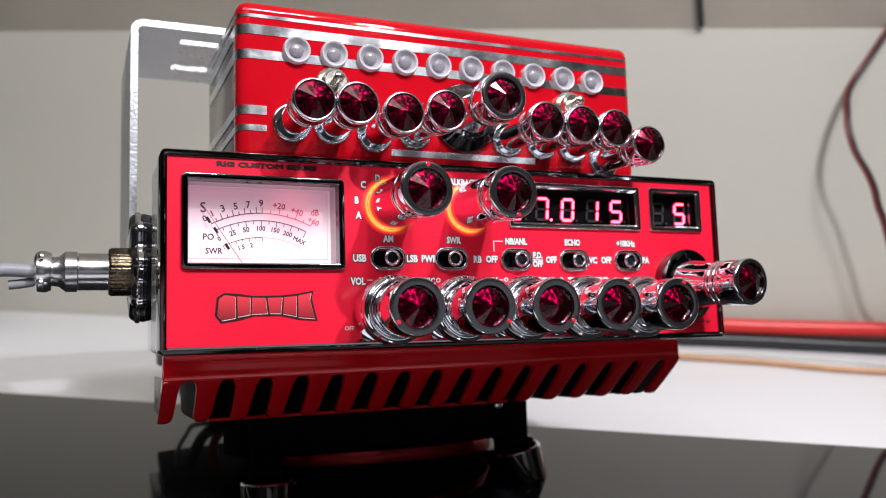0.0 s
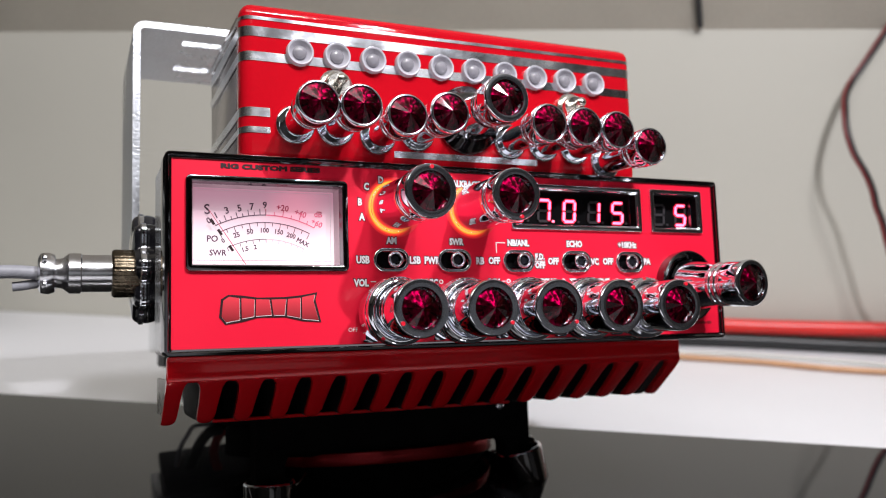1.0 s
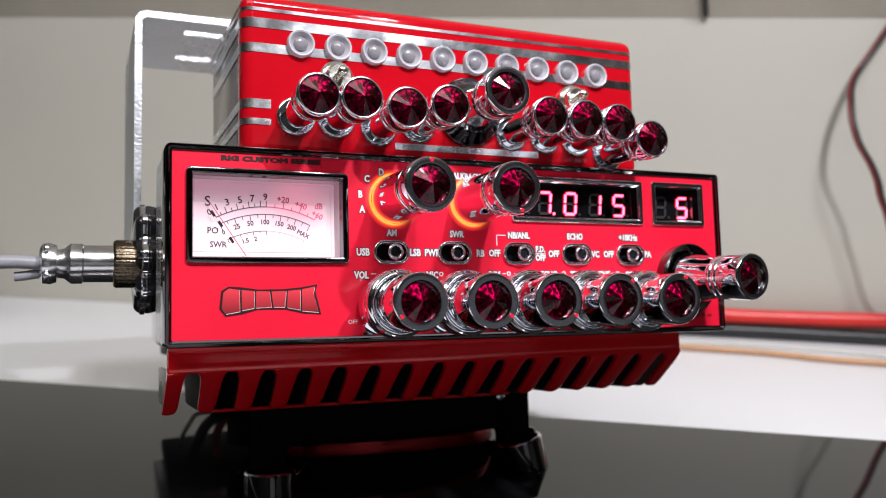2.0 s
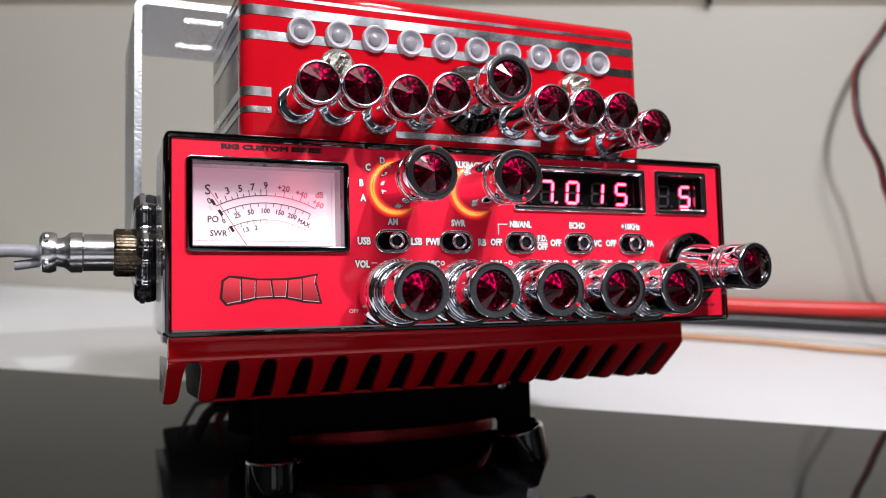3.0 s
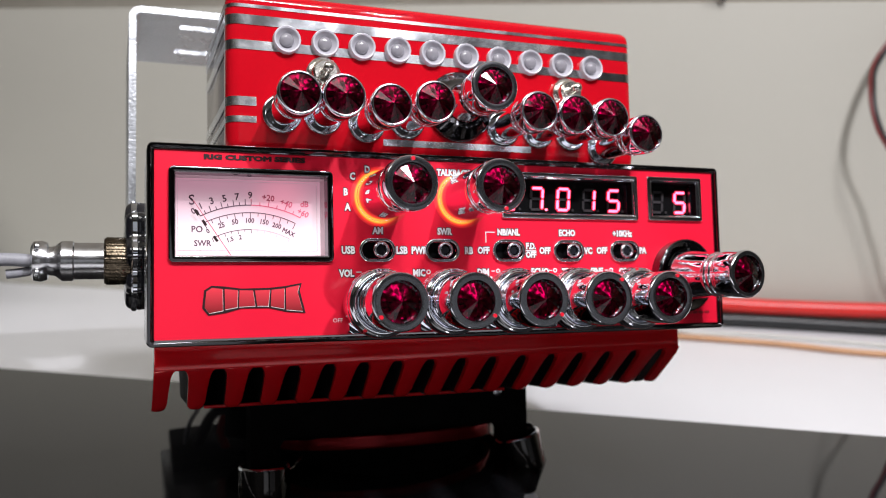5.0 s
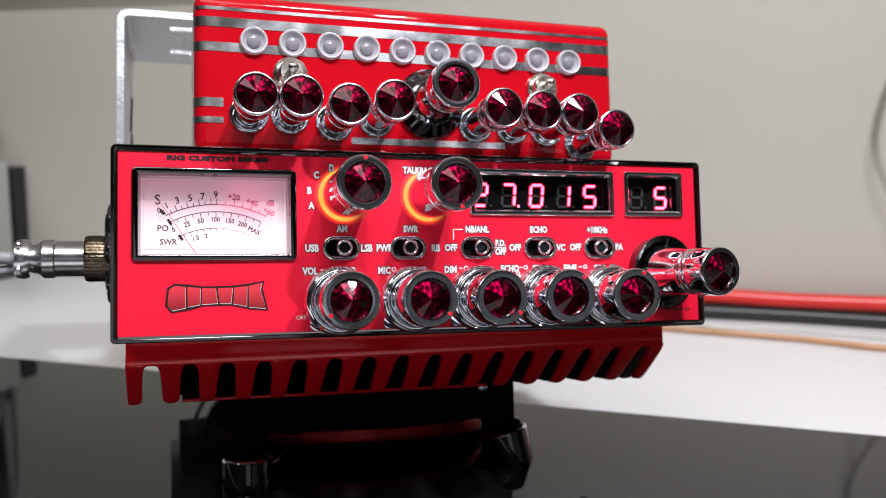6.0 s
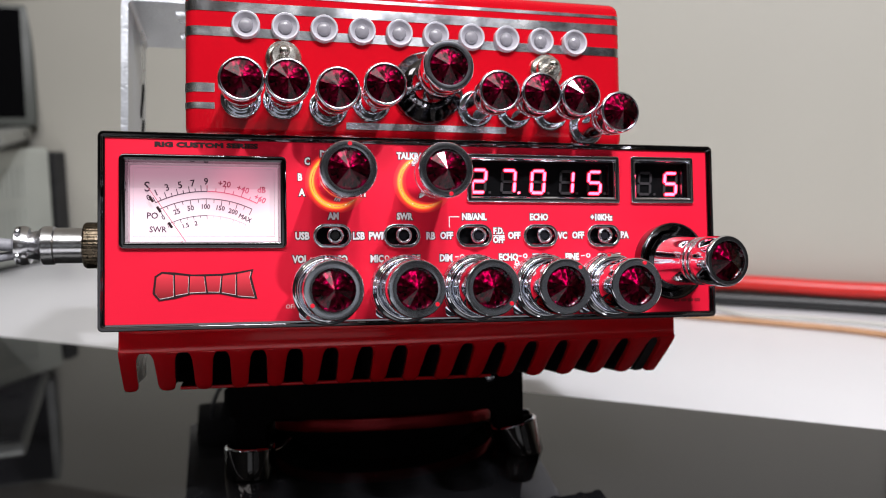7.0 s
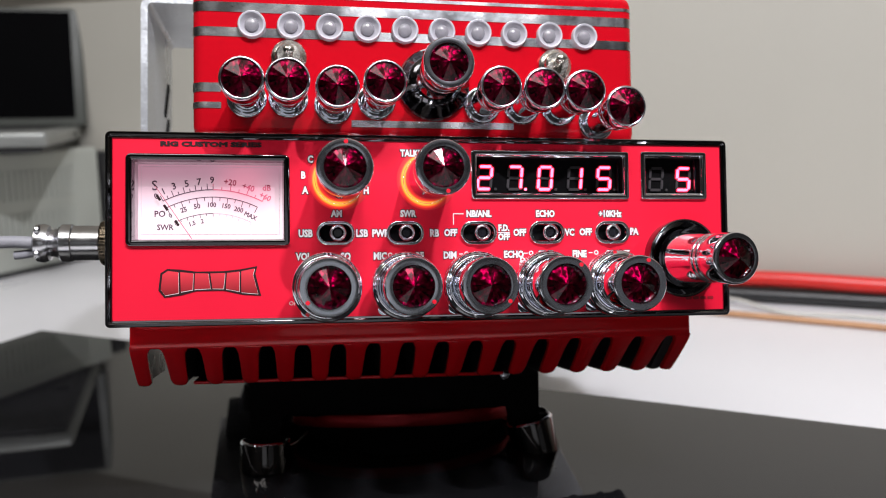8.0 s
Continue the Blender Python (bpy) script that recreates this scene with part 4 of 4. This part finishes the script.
star = part("star_knob", lathe(soften([(0.0, 0.0110), (-0.0010, 0.0162), (-0.0050, 0.0170), (-0.0062, 0.0163), (-0.0080, 0.0166), (-0.0096, 0.0150), (-0.0100, 0.0060)]), 96, True, True, 8, 0.11), BLACK_GLOSS, bracket, "black lobed star knob with chrome insert", smooth=40,
                matrix=Matrix.Translation((-0.0957, 0.057, 0.0004)) @ pose(0, 0, 0, 0, 0, -90))
part("chrome_insert", lathe([(-0.0054, 0.0166), (-0.0058, 0.0172), (-0.0072, 0.0172), (-0.0076, 0.0166)], 96, False, False, 8, 0.11), CHROME, star, smooth=40)

# ---- microphone plug on its socket ----
plug = empty("microphone_plug", RIG @ pose(-0.1030, 0.050, -0.0018, 0, 0, -90) @ Matrix.Scale(0.83, 4), "round metal microphone plug with knurled collar and grey cable", "plug")
part("socket", lathe([(0.0050, 0.0086), (-0.0005, 0.0086)], 32), BRASS, plug, "threaded socket", smooth=40)
part("collar", lathe([(0, 0.0090), (-0.0010, 0.0094), (-0.0095, 0.0094), (-0.0105, 0.0088), (-0.0107, 0.0070)], 96, False, False, 32, 0.025), BRASS, plug, "tarnished knurled collar", smooth=60)
part("barrel", lathe([(-0.0100, 0.0074), (-0.0215, 0.0074), (-0.0220, 0.0080), (-0.0262, 0.0080), (-0.0268, 0.0074), (-0.0285, 0.0060), (-0.0310, 0.0056)], 40), STEEL, plug, "brushed steel barrel", smooth=35)
part("clamp_ring", lathe([(-0.0305, 0.0050), (-0.0312, 0.0074), (-0.0335, 0.0082), (-0.0362, 0.0078), (-0.0372, 0.0060), (-0.0372, 0.0030)], 32), STEEL, plug, "nickel cable clamp", smooth=40)
for z in (0.0050, -0.0050):
    part("clamp_screw", lathe([(0, 0.0022), (-0.0010, 0.0024), (-0.0016, 0.0018), (-0.0016, 0.0001)], 14), STEEL, plug, smooth=40, matrix=Matrix.Translation((0.0062, -0.0340, z)))
part("cable", tube([(0, -0.0365, 0), (0.0004, -0.048, 0.0006), (0.001, -0.066, -0.0010), (0.004, -0.09, -0.006), (0.012, -0.14, -0.022), (0.02, -0.20, -0.05)], 0.0026, 12), GREY_WIRE, plug, "grey cable", smooth=60)
part("cable_core", tube([(-0.002, -0.0365, -0.0036), (-0.0022, -0.0425, -0.0046), (-0.0024, -0.046, -0.0050)], 0.0019, 10), GREY_WIRE, plug, smooth=60)

# ---- the amplifier on top ----
AX0, AX1, AZ0, AZ1, AY0, AY1 = -0.0762, 0.0727, 0.0298, 0.0820, 0.0105, 0.0755
amp = empty("amplifier", RIG, "red enamelled amplifier with chrome stripes and ruby knobs", "amplifier")
part("front_shell", box(AX0, AX1, AY0, AY0 + 0.0110, AZ0, AZ1, 0.0038, 4), RED_PAINT, amp, "glossy red front with rounded edges", smooth=25)
part("case", box(AX0 + 0.0004, AX1 - 0.0004, AY0 + 0.0055, AY1, AZ0 + 0.0004, AZ1 - 0.0004, 0.0022, 3), AMP_STEEL, amp, "dull steel case reflecting its surroundings", smooth=25)


def band(z0, z1, x_from=None, x_to=None, proud=0.00018, r=0.0038):
    """A chrome stripe that follows the front and the rounded corners of the case."""
    path = []
    if x_from is None:
        path += [(AX0, AY1 - 0.004), (AX0, AY0 + r)] + [(AX0 + r - r * math.cos(radians(15 * i)), AY0 + r - r * math.sin(radians(15 * i))) for i in range(1, 7)]
    else:
        path += [(x_from, AY0)]
    if x_to is None:
        path += [(AX1 - r + r * math.sin(radians(15 * i)), AY0 + r - r * math.cos(radians(15 * i))) for i in range(0, 6)] + [(AX1, AY0 + r), (AX1, AY1 - 0.004)]
    else:
        path += [(x_to, AY0)]
    rings = []
    cx, cy = (AX0 + AX1) / 2, (AY0 + AY1) / 2
    for i, (x, y) in enumerate(path):
        a, b = path[max(i - 1, 0)], path[min(i + 1, len(path) - 1)]
        d = Vector((b[0] - a[0], b[1] - a[1])).normalized()
        nx, ny = d.y * proud, -d.x * proud
        if (nx * (x - cx) + ny * (y - cy)) < 0:
            nx, ny = -nx, -ny
        rings.append([(x + nx, y + ny, z0), (x + nx, y + ny, z1), (x - nx, y - ny, z1), (x - nx, y - ny, z0)])
    return loops(rings, True, True, True)


for z0, z1, xf, xt in ((0.0761, 0.0772, None, None), (0.0706, 0.0738, None, None), (0.0626, 0.0656, None, None), (0.0446, 0.0475, None, -0.0672), (0.0393, 0.0413, None, -0.0672), (0.0340, 0.0362, -0.0257, 0.0290)):
    part("stripe", band(z0, z1, xf, xt), FOIL, amp, "chrome stripe", smooth=40)
for i in range(10):
    x = -0.0575 + 0.01243 * i
    led = part("indicator_lamp", lathe([(-0.0010, 0.0037), (-0.0004, 0.0033), (0.0004, 0.0026), (0.0006, 0.0022)], 32), LED_RING, amp, "unlit clear lamp in a frosted collar", smooth=40, matrix=Matrix.Translation((x, AY0 - 0.0008, 0.0665)))
    part("rim", lathe([(0.0009, 0.0045), (-0.0003, 0.0045), (-0.0009, 0.0044), (-0.0012, 0.0042), (-0.0010, 0.0037)], 36), LED_RIM, led, "pale frosted rim", smooth=40)
    part("lens", lathe([(0.0006, 0.0023), (0.0000, 0.0023), (-0.0006, 0.0020), (-0.0010, 0.0012), (-0.0011, 0.0002)], 24, cap1=True), LED_DOME, led, smooth=60)

SM_F = [(0.0, 0.0064), (-0.0008, 0.0064), (-0.0013, 0.0058), (-0.0013, 0.0046)]
SM_B = [(0.0, 0.0046), (-0.0150, 0.0049), (-0.0178, 0.0054), (-0.0184, 0.0060), (-0.0194, 0.0061), (-0.0197, 0.0057), (-0.0207, 0.0058), (-0.0210, 0.0062), (-0.0220, 0.0062), (-0.0223, 0.0059), (-0.0232, 0.0060)]
SM_Z = [(-0.02300, 0.00590), (-0.02330, 0.00650), (-0.02380, 0.00660), (-0.02720, 0.00660), (-0.02780, 0.00655), (-0.02820, 0.00640), (-0.02837, 0.00618), (-0.02840, 0.00600), (-0.02840, 0.00590), (-0.02840, 0.00610), (-0.02840, 0.00600), (-0.02830, 0.00580), (-0.02800, 0.00565), (-0.02740, 0.00560)]
for x, z, spin in ((-0.0592, 0.0426, 3), (-0.0460, 0.0427, 12), (-0.0315, 0.0409, 20), (-0.0174, 0.0428, 6), (0.0181, 0.0421, 15), (0.0318, 0.0420, 0), (0.0449, 0.0417, 9), (0.0581, 0.0370, 4)):
    knob(amp, x, AY0, z, "small", SM_F, SM_B, SM_Z, 0.0058, -0.0280, None, spin, "slim chrome knob with a ruby crystal")
BG_F = [(0.0, 0.0122), (-0.0012, 0.0122), (-0.0022, 0.0116), (-0.0040, 0.0100), (-0.0060, 0.0084), (-0.0068, 0.0070)]
BG_B = [(-0.0060, 0.0072), (-0.0120, 0.0064), (-0.0170, 0.0064), (-0.0188, 0.0070), (-0.0198, 0.0073), (-0.0202, 0.0068), (-0.0212, 0.0069), (-0.0216, 0.0074), (-0.0226, 0.0074), (-0.0230, 0.0070), (-0.0240, 0.0072)]
BG_Z = [(-0.02380, 0.00720), (-0.02410, 0.00780), (-0.02460, 0.00790), (-0.02910, 0.00790), (-0.02970, 0.00785), (-0.03010, 0.00770), (-0.03027, 0.00748), (-0.03030, 0.00730), (-0.03030, 0.00720), (-0.03030, 0.00620), (-0.03030, 0.00610), (-0.03020, 0.00590), (-0.02990, 0.00575), (-0.02930, 0.00570)]
knob(amp, 0.0016, AY0, 0.0486, "big", BG_F, BG_B, BG_Z, 0.0058, -0.0292, None, 7, "large chrome knob on a dished flange", DARK_CHROME)
for x in (-0.0458, 0.0436):
    tg = part("toggle_nut", lathe([(0.0, 0.0056), (-0.0014, 0.0058), (-0.0022, 0.0052), (-0.0026, 0.0044), (-0.0044, 0.0042), (-0.0050, 0.0036), (-0.0050, 0.0010)], 24), SATIN_NICKEL, amp, "small chrome toggle switch", smooth=30, matrix=Matrix.Translation((x, AY0, 0.0560)))
    part("lever", lathe([(0.0, 0.0012), (-0.0050, 0.0016), (-0.0062, 0.0017), (-0.0068, 0.0012), (-0.0070, 0.0002)], 16), SATIN_NICKEL, tg, smooth=40, matrix=pose(0, -0.003, 0, -6, 0, 0))

# ---- the low stand that props the front of the radio ----
stand = empty("prop_stand", RIG, "black round stand with red rim and chrome-cupped legs under the radio", "stand")


def prism(points, y0, y1):
    """A flat outline of (x, z) millimetres, with depth from y0 to y1."""
    return loops([[(x / 1000, y, z / 1000) for x, z in points] for y in (y0, y1)], True, True, True)


def bend(cx, cz, r, a0, a1, n=5):
    return [(cx + r * math.cos(radians(a0 + (a1 - a0) * i / n)), cz + r * math.sin(radians(a0 + (a1 - a0) * i / n))) for i in range(n + 1)]


YOKE = [(-61.5, -86.5), (-61.5, -52.4), (52.4, -52.4), (52.4, -82.0), (41.5, -81.0)] + bend(37.0, -71.5, 4.5, 0, 90) + bend(-46.0, -71.5, 4.5, 90, 180) + [(-50.5, -86.0)]
part("yoke", prism(YOKE, 0.0665, 0.0765), BLACK_RUBBER, stand, "black yoke with two legs", smooth=30)
part("drum", lathe([(-0.0522, 0.0010), (-0.0522, 0.0600), (-0.0535, 0.0630), (-0.0580, 0.0630), (-0.0590, 0.0615), (-0.0600, 0.0630), (-0.0700, 0.0630), (-0.0712, 0.0600)], 64, True, True), BLACK_RUBBER, stand, "black round drum", smooth=30, matrix=pose(-0.003, 0.104, 0, 90) @ Matrix.Diagonal((1.0, 1, 0.42, 1)))
part("ring", lathe([(-0.0700, 0.0450), (-0.0706, 0.0470), (-0.0745, 0.0474), (-0.0754, 0.0468), (-0.0758, 0.0450)], 64, True, True), RING_RED, stand, "dark red ring below the drum", smooth=40, matrix=pose(0.001, 0.0965, 0, 90) @ Matrix.Diagonal((1.0, 1, 0.46, 1)))


def to_glass(x, y):
    """The height on the radio's axes at which the glass plate lies below (x, y)."""
    up = RIG[2]
    return (DESK - RIG.translation.z - up[0] * x - up[1] * y) / up[2]


def base_shape():
    ring = [(0.001 + 0.0462 * math.cos(a), 0.0965 + 0.0210 * math.sin(a)) for a in (2 * math.pi * i / 56 for i in range(56))]
    return loops([[(x, y, -0.0752) for x, y in ring], [(x * 0.78, y * 1.3 - 0.029, min(to_glass(x * 0.78, y * 1.3 - 0.029) + 0.0002, -0.0753)) for x, y in ring]], True, True, True)


part("base", base_shape(), BLACK_RUBBER, stand, "black base below the ring", smooth=30)
part("spring_wire", tube([(0.0405, 0.078, -0.0745), (0.0430, 0.074, -0.0742), (0.0455, 0.072, -0.0722), (0.0500, 0.071, -0.0720)], 0.0005, 8), STEEL, stand, "thin bent wire", smooth=60)
part("spring_wire", tube([(-0.0480, 0.070, -0.0800), (-0.0440, 0.073, -0.0790), (-0.0400, 0.078, -0.0765)], 0.0005, 8), STEEL, stand, "thin bent wire", smooth=60)
part("stud", lathe([(0.0, 0.0001), (-0.0008, 0.0016), (-0.0030, 0.0018), (-0.0034, 0.0012), (-0.0034, 0.0001)], 16), CHROME, stand, "small chrome stud", smooth=40, matrix=Matrix.Translation((0.0375, 0.0660, -0.0545)))
part("peg", lathe(soften([(0.0040, 0.0030), (-0.0010, 0.0031), (-0.0024, 0.0027), (-0.0030, 0.0016), (-0.0030, 0.0002)]), 24), BLACK_GLOSS, stand, "rounded black peg at the side of a leg", smooth=50, matrix=pose(0.0536, 0.0700, -0.0716, 0, 0, 90))
LIP = [(-0.0012, 0.0040), (-0.0012, 0.0072), (0.0, 0.0082), (0.0003, 0.0089), (0.0002, 0.0094), (-0.0001, 0.0096), (-0.0005, 0.0098)]
for cx, cy, top, foot, grow in ((-0.0560, 0.0690, -0.0772, -0.0884, 0.98), (0.0488, 0.0690, -0.0732, -0.0872, 0.97)):
    lean = pose(0, top, 0, 0, 0, 14) @ pose(0, -top, 0) if cx > 0 else Matrix()
    cup = part("cup", lathe([(top - 0.0001, 0.0095 * grow), (top - 0.0008, 0.0097 * grow), (foot, 0.0097 * grow)], 40), CUP_DARKENED, stand, "chrome cup round the foot of a leg, toned to its dark reflections", smooth=40, matrix=pose(cx, cy, 0, 90) @ lean)
    part("lip", lathe([(top + d, r * grow) for d, r in LIP], 40), CHROME, cup, "bright rolled lip", smooth=60)
    part("screw_hole", lathe([(0.0, 0.0015), (-0.0002, 0.0014), (0.0012, 0.0010), (0.0014, 0.0001)], 16), BLACK_HOLE, cup, matrix=pose(0, 0, 0, -90) @ Matrix.Translation((0.0004, -0.0097 * grow, foot + 0.0022)))

# ---- rear of the radio and its leads, mirrored by the glass ----
part("rear_sink", box(-0.0826, 0.0826, 0.1800, 0.2120, -0.0362, -0.0290, 0.0012), BLACK_MATT, radio, "black heat sink across the rear", smooth=30)
for pts, r, mat, lb in (
    ([(-0.1700, 0.1100, 0.7790), (-0.1660, 0.1080, 0.7690), (-0.1590, 0.1050, 0.7580), (-0.1490, 0.1010, 0.7530), (-0.1200, 0.1000, 0.7530), (-0.0900, 0.1080, 0.7530)], 0.0028, BLACK_WIRE, "black power lead coming down to the glass plate"),
    ([(-0.1550, 0.1120, 0.7790), (-0.1560, 0.1080, 0.7680), (-0.1520, 0.1040, 0.7580), (-0.1430, 0.0990, 0.7524), (-0.1150, 0.0940, 0.7524), (-0.0880, 0.1000, 0.7524)], 0.0022, RED_WIRE, "red power lead beside the black one"),
    ([(-0.1760, 0.1080, 0.7790), (-0.1740, 0.1070, 0.7680), (-0.1680, 0.1040, 0.7580), (-0.1600, 0.1020, 0.7516), (-0.1300, 0.1060, 0.7514), (-0.1000, 0.1160, 0.7514)], 0.0011, GREY_WIRE, "thin grey lead beside the power leads")):
    tagged(part("lead", tube(pts, r, 10), mat, smooth=60, matrix=Matrix.Translation((0.013, 0.008, 0))), lb, "cable", "loose leads")

# ---- printer with the laptop on it ----
PX = -0.494
printer = empty("printer", Matrix.Translation((0, 0, DESK - 0.0022)), "grey-green plastic printer with vented side, under a laptop", "printer")
part("body", box(PX - 0.36, PX, 0.05, 0.372, 0.004, 0.1045, 0.004, 3), PRINTER_GREY, printer, smooth=30)
part("rear_panel", box(PX - 0.35, PX + 0.003, 0.373, 0.388, 0.0, 0.100, 0.002), BLACK_MATT, printer, "black rear panel")
part("plinth", box(PX - 0.35, PX - 0.004, 0.06, 0.37, 0.0, 0.0042), BLACK_MATT, printer)
vent = part("vent_rib", box(-0.0010, 0.0012, -0.0011, 0.0011, -0.013, 0.013, 0.0004, 1), PRINTER_GREY, printer, matrix=Matrix.Translation((PX, 0.20, 0.072)))
for row in (0.076, 0.040):
    for i in range(24):
        again(vent, printer, Matrix.Translation((PX, 0.196 + 0.0062 * i, row)))

LU, LV = Vector((-0.617, 0.787, 0)), Vector((-0.787, -0.617, 0))
LAP = Matrix((( -LV.x, LU.x, 0, -0.397), (-LV.y, LU.y, 0, 0.222), (0, 0, 1, DESK + 0.1040), (0, 0, 0, 1)))
laptop = empty("laptop", LAP, "silver laptop standing open on the printer, screen dark", "laptop")
part("base", box(-0.30, 0.0, 0.0, 0.205, 0.0055, 0.0165, 0.003, 3), LAPTOP_SILVER, laptop, "silver base", smooth=30)
part("underside", box(-0.296, -0.004, 0.004, 0.201, 0.0015, 0.0058, 0.001), BLACK_MATT, laptop, "black underside")
part("keyboard", box(-0.285, -0.015, 0.09, 0.195, 0.0165, 0.0178, 0.0004), BLACK_MATT, laptop)
part("port", box(-0.0012, 0.0003, 0.150, 0.160, 0.0085, 0.0125), BLACK_HOLE, laptop)
lid = part("screen_lid", box(-0.30, 0.006, 0.0, 0.008, 0.0, 0.1115, 0.003, 3), LID_GREY, laptop, "grey screen frame", smooth=30, matrix=Matrix.Translation((0, 0.197, 0.0165)) @ pose(0, 0, 0, -8))
part("screen", box(-0.296, -0.0035, -0.0006, 0.001, 0.0085, 0.1075), SCREEN_BLACK, lid, "dark screen")
for sx in (-0.28, -0.02):
    part("foot", box(sx - 0.006, sx + 0.006, 0.1, 0.16, -0.0012, 0.0018), BLACK_MATT, laptop)

# ---- cables on the desk and on the wall ----
TOP = DESK - 0.0022
HANG = [(0.2515, 0.3865, 0.9798), (0.2398, 0.3860, 0.9597), (0.2305, 0.3820, 0.9458), (0.2243, 0.3720, 0.9348), (0.2210, 0.3600, 0.9239), (0.2206, 0.3520, 0.9097), (0.2248, 0.3480, 0.8941), (0.2324, 0.3460, 0.8806), (0.2378, 0.3460, 0.8691), (0.2411, 0.3460, 0.8575), (0.2459, 0.3460, 0.8460), (0.2552, 0.3460, 0.8187), (0.2700, 0.3460, 0.8000)]
CABLES = (
    ("power_cable", [(-0.30, 0.372, TOP + 0.0062), (-0.05, 0.374, TOP + 0.0062), (0.08, 0.378, TOP + 0.0162), (0.17, 0.379, TOP + 0.0166), (0.26, 0.377, TOP + 0.019), (0.40, 0.375, TOP + 0.024), (0.70, 0.37, TOP + 0.018)], 0.0055, RED_WIRE, "thick red power cable along the wall"),
    ("power_cable", [(-0.30, 0.360, TOP + 0.0055), (-0.05, 0.366, TOP + 0.0055), (0.08, 0.374, TOP + 0.0056), (0.17, 0.378, TOP + 0.0058), (0.26, 0.376, TOP + 0.0060), (0.40, 0.372, TOP + 0.0085), (0.70, 0.362, TOP + 0.006)], 0.0048, BLACK_WIRE, "thick black power cable along the wall"),
    ("speaker_cable", [(-0.10, 0.338, TOP + 0.0026), (0.02, 0.329, TOP + 0.0026), (0.07, 0.3245, TOP + 0.0026), (0.112, 0.3215, TOP + 0.0028), (0.164, 0.318, TOP + 0.0026), (0.20, 0.309, TOP + 0.0026), (0.24, 0.305, TOP + 0.0028), (0.40, 0.296, TOP + 0.0026), (0.7, 0.28, TOP + 0.0026)], 0.0020, BROWN_WIRE, "tan speaker cable lying on the desk"),
    ("thin_cable", [(-0.05, 0.360, TOP + 0.0014), (0.04, 0.366, TOP + 0.0030), (0.075, 0.357, TOP + 0.0050), (0.107, 0.344, TOP + 0.0014), (0.15, 0.348, TOP + 0.0014), (0.22, 0.340, TOP + 0.0014), (0.30, 0.326, TOP + 0.0014), (0.6, 0.31, TOP + 0.0014)], 0.0013, CLEAR_WIRE, "thin pale cable lying on the desk"),
    ("hanging_cable", [(0.2640, 0.3865, 1.0020)] + HANG, 0.0016, BLACK_WIRE, "black lead leaving the wall and hanging in a bend before it"),
    ("hanging_cable", [(0.2622, 0.3870, 1.0024)] + [(x - 0.0021, y + 0.0004, z + 0.0003) for x, y, z in HANG], 0.0014, DARK_RED_WIRE, "dark red lead running beside the black one"),
)
for nm, pts, r, mat, lb in CABLES:
    tagged(part(nm, tube(pts, r, 12), mat, smooth=60), lb, "cable", "cables by the wall")
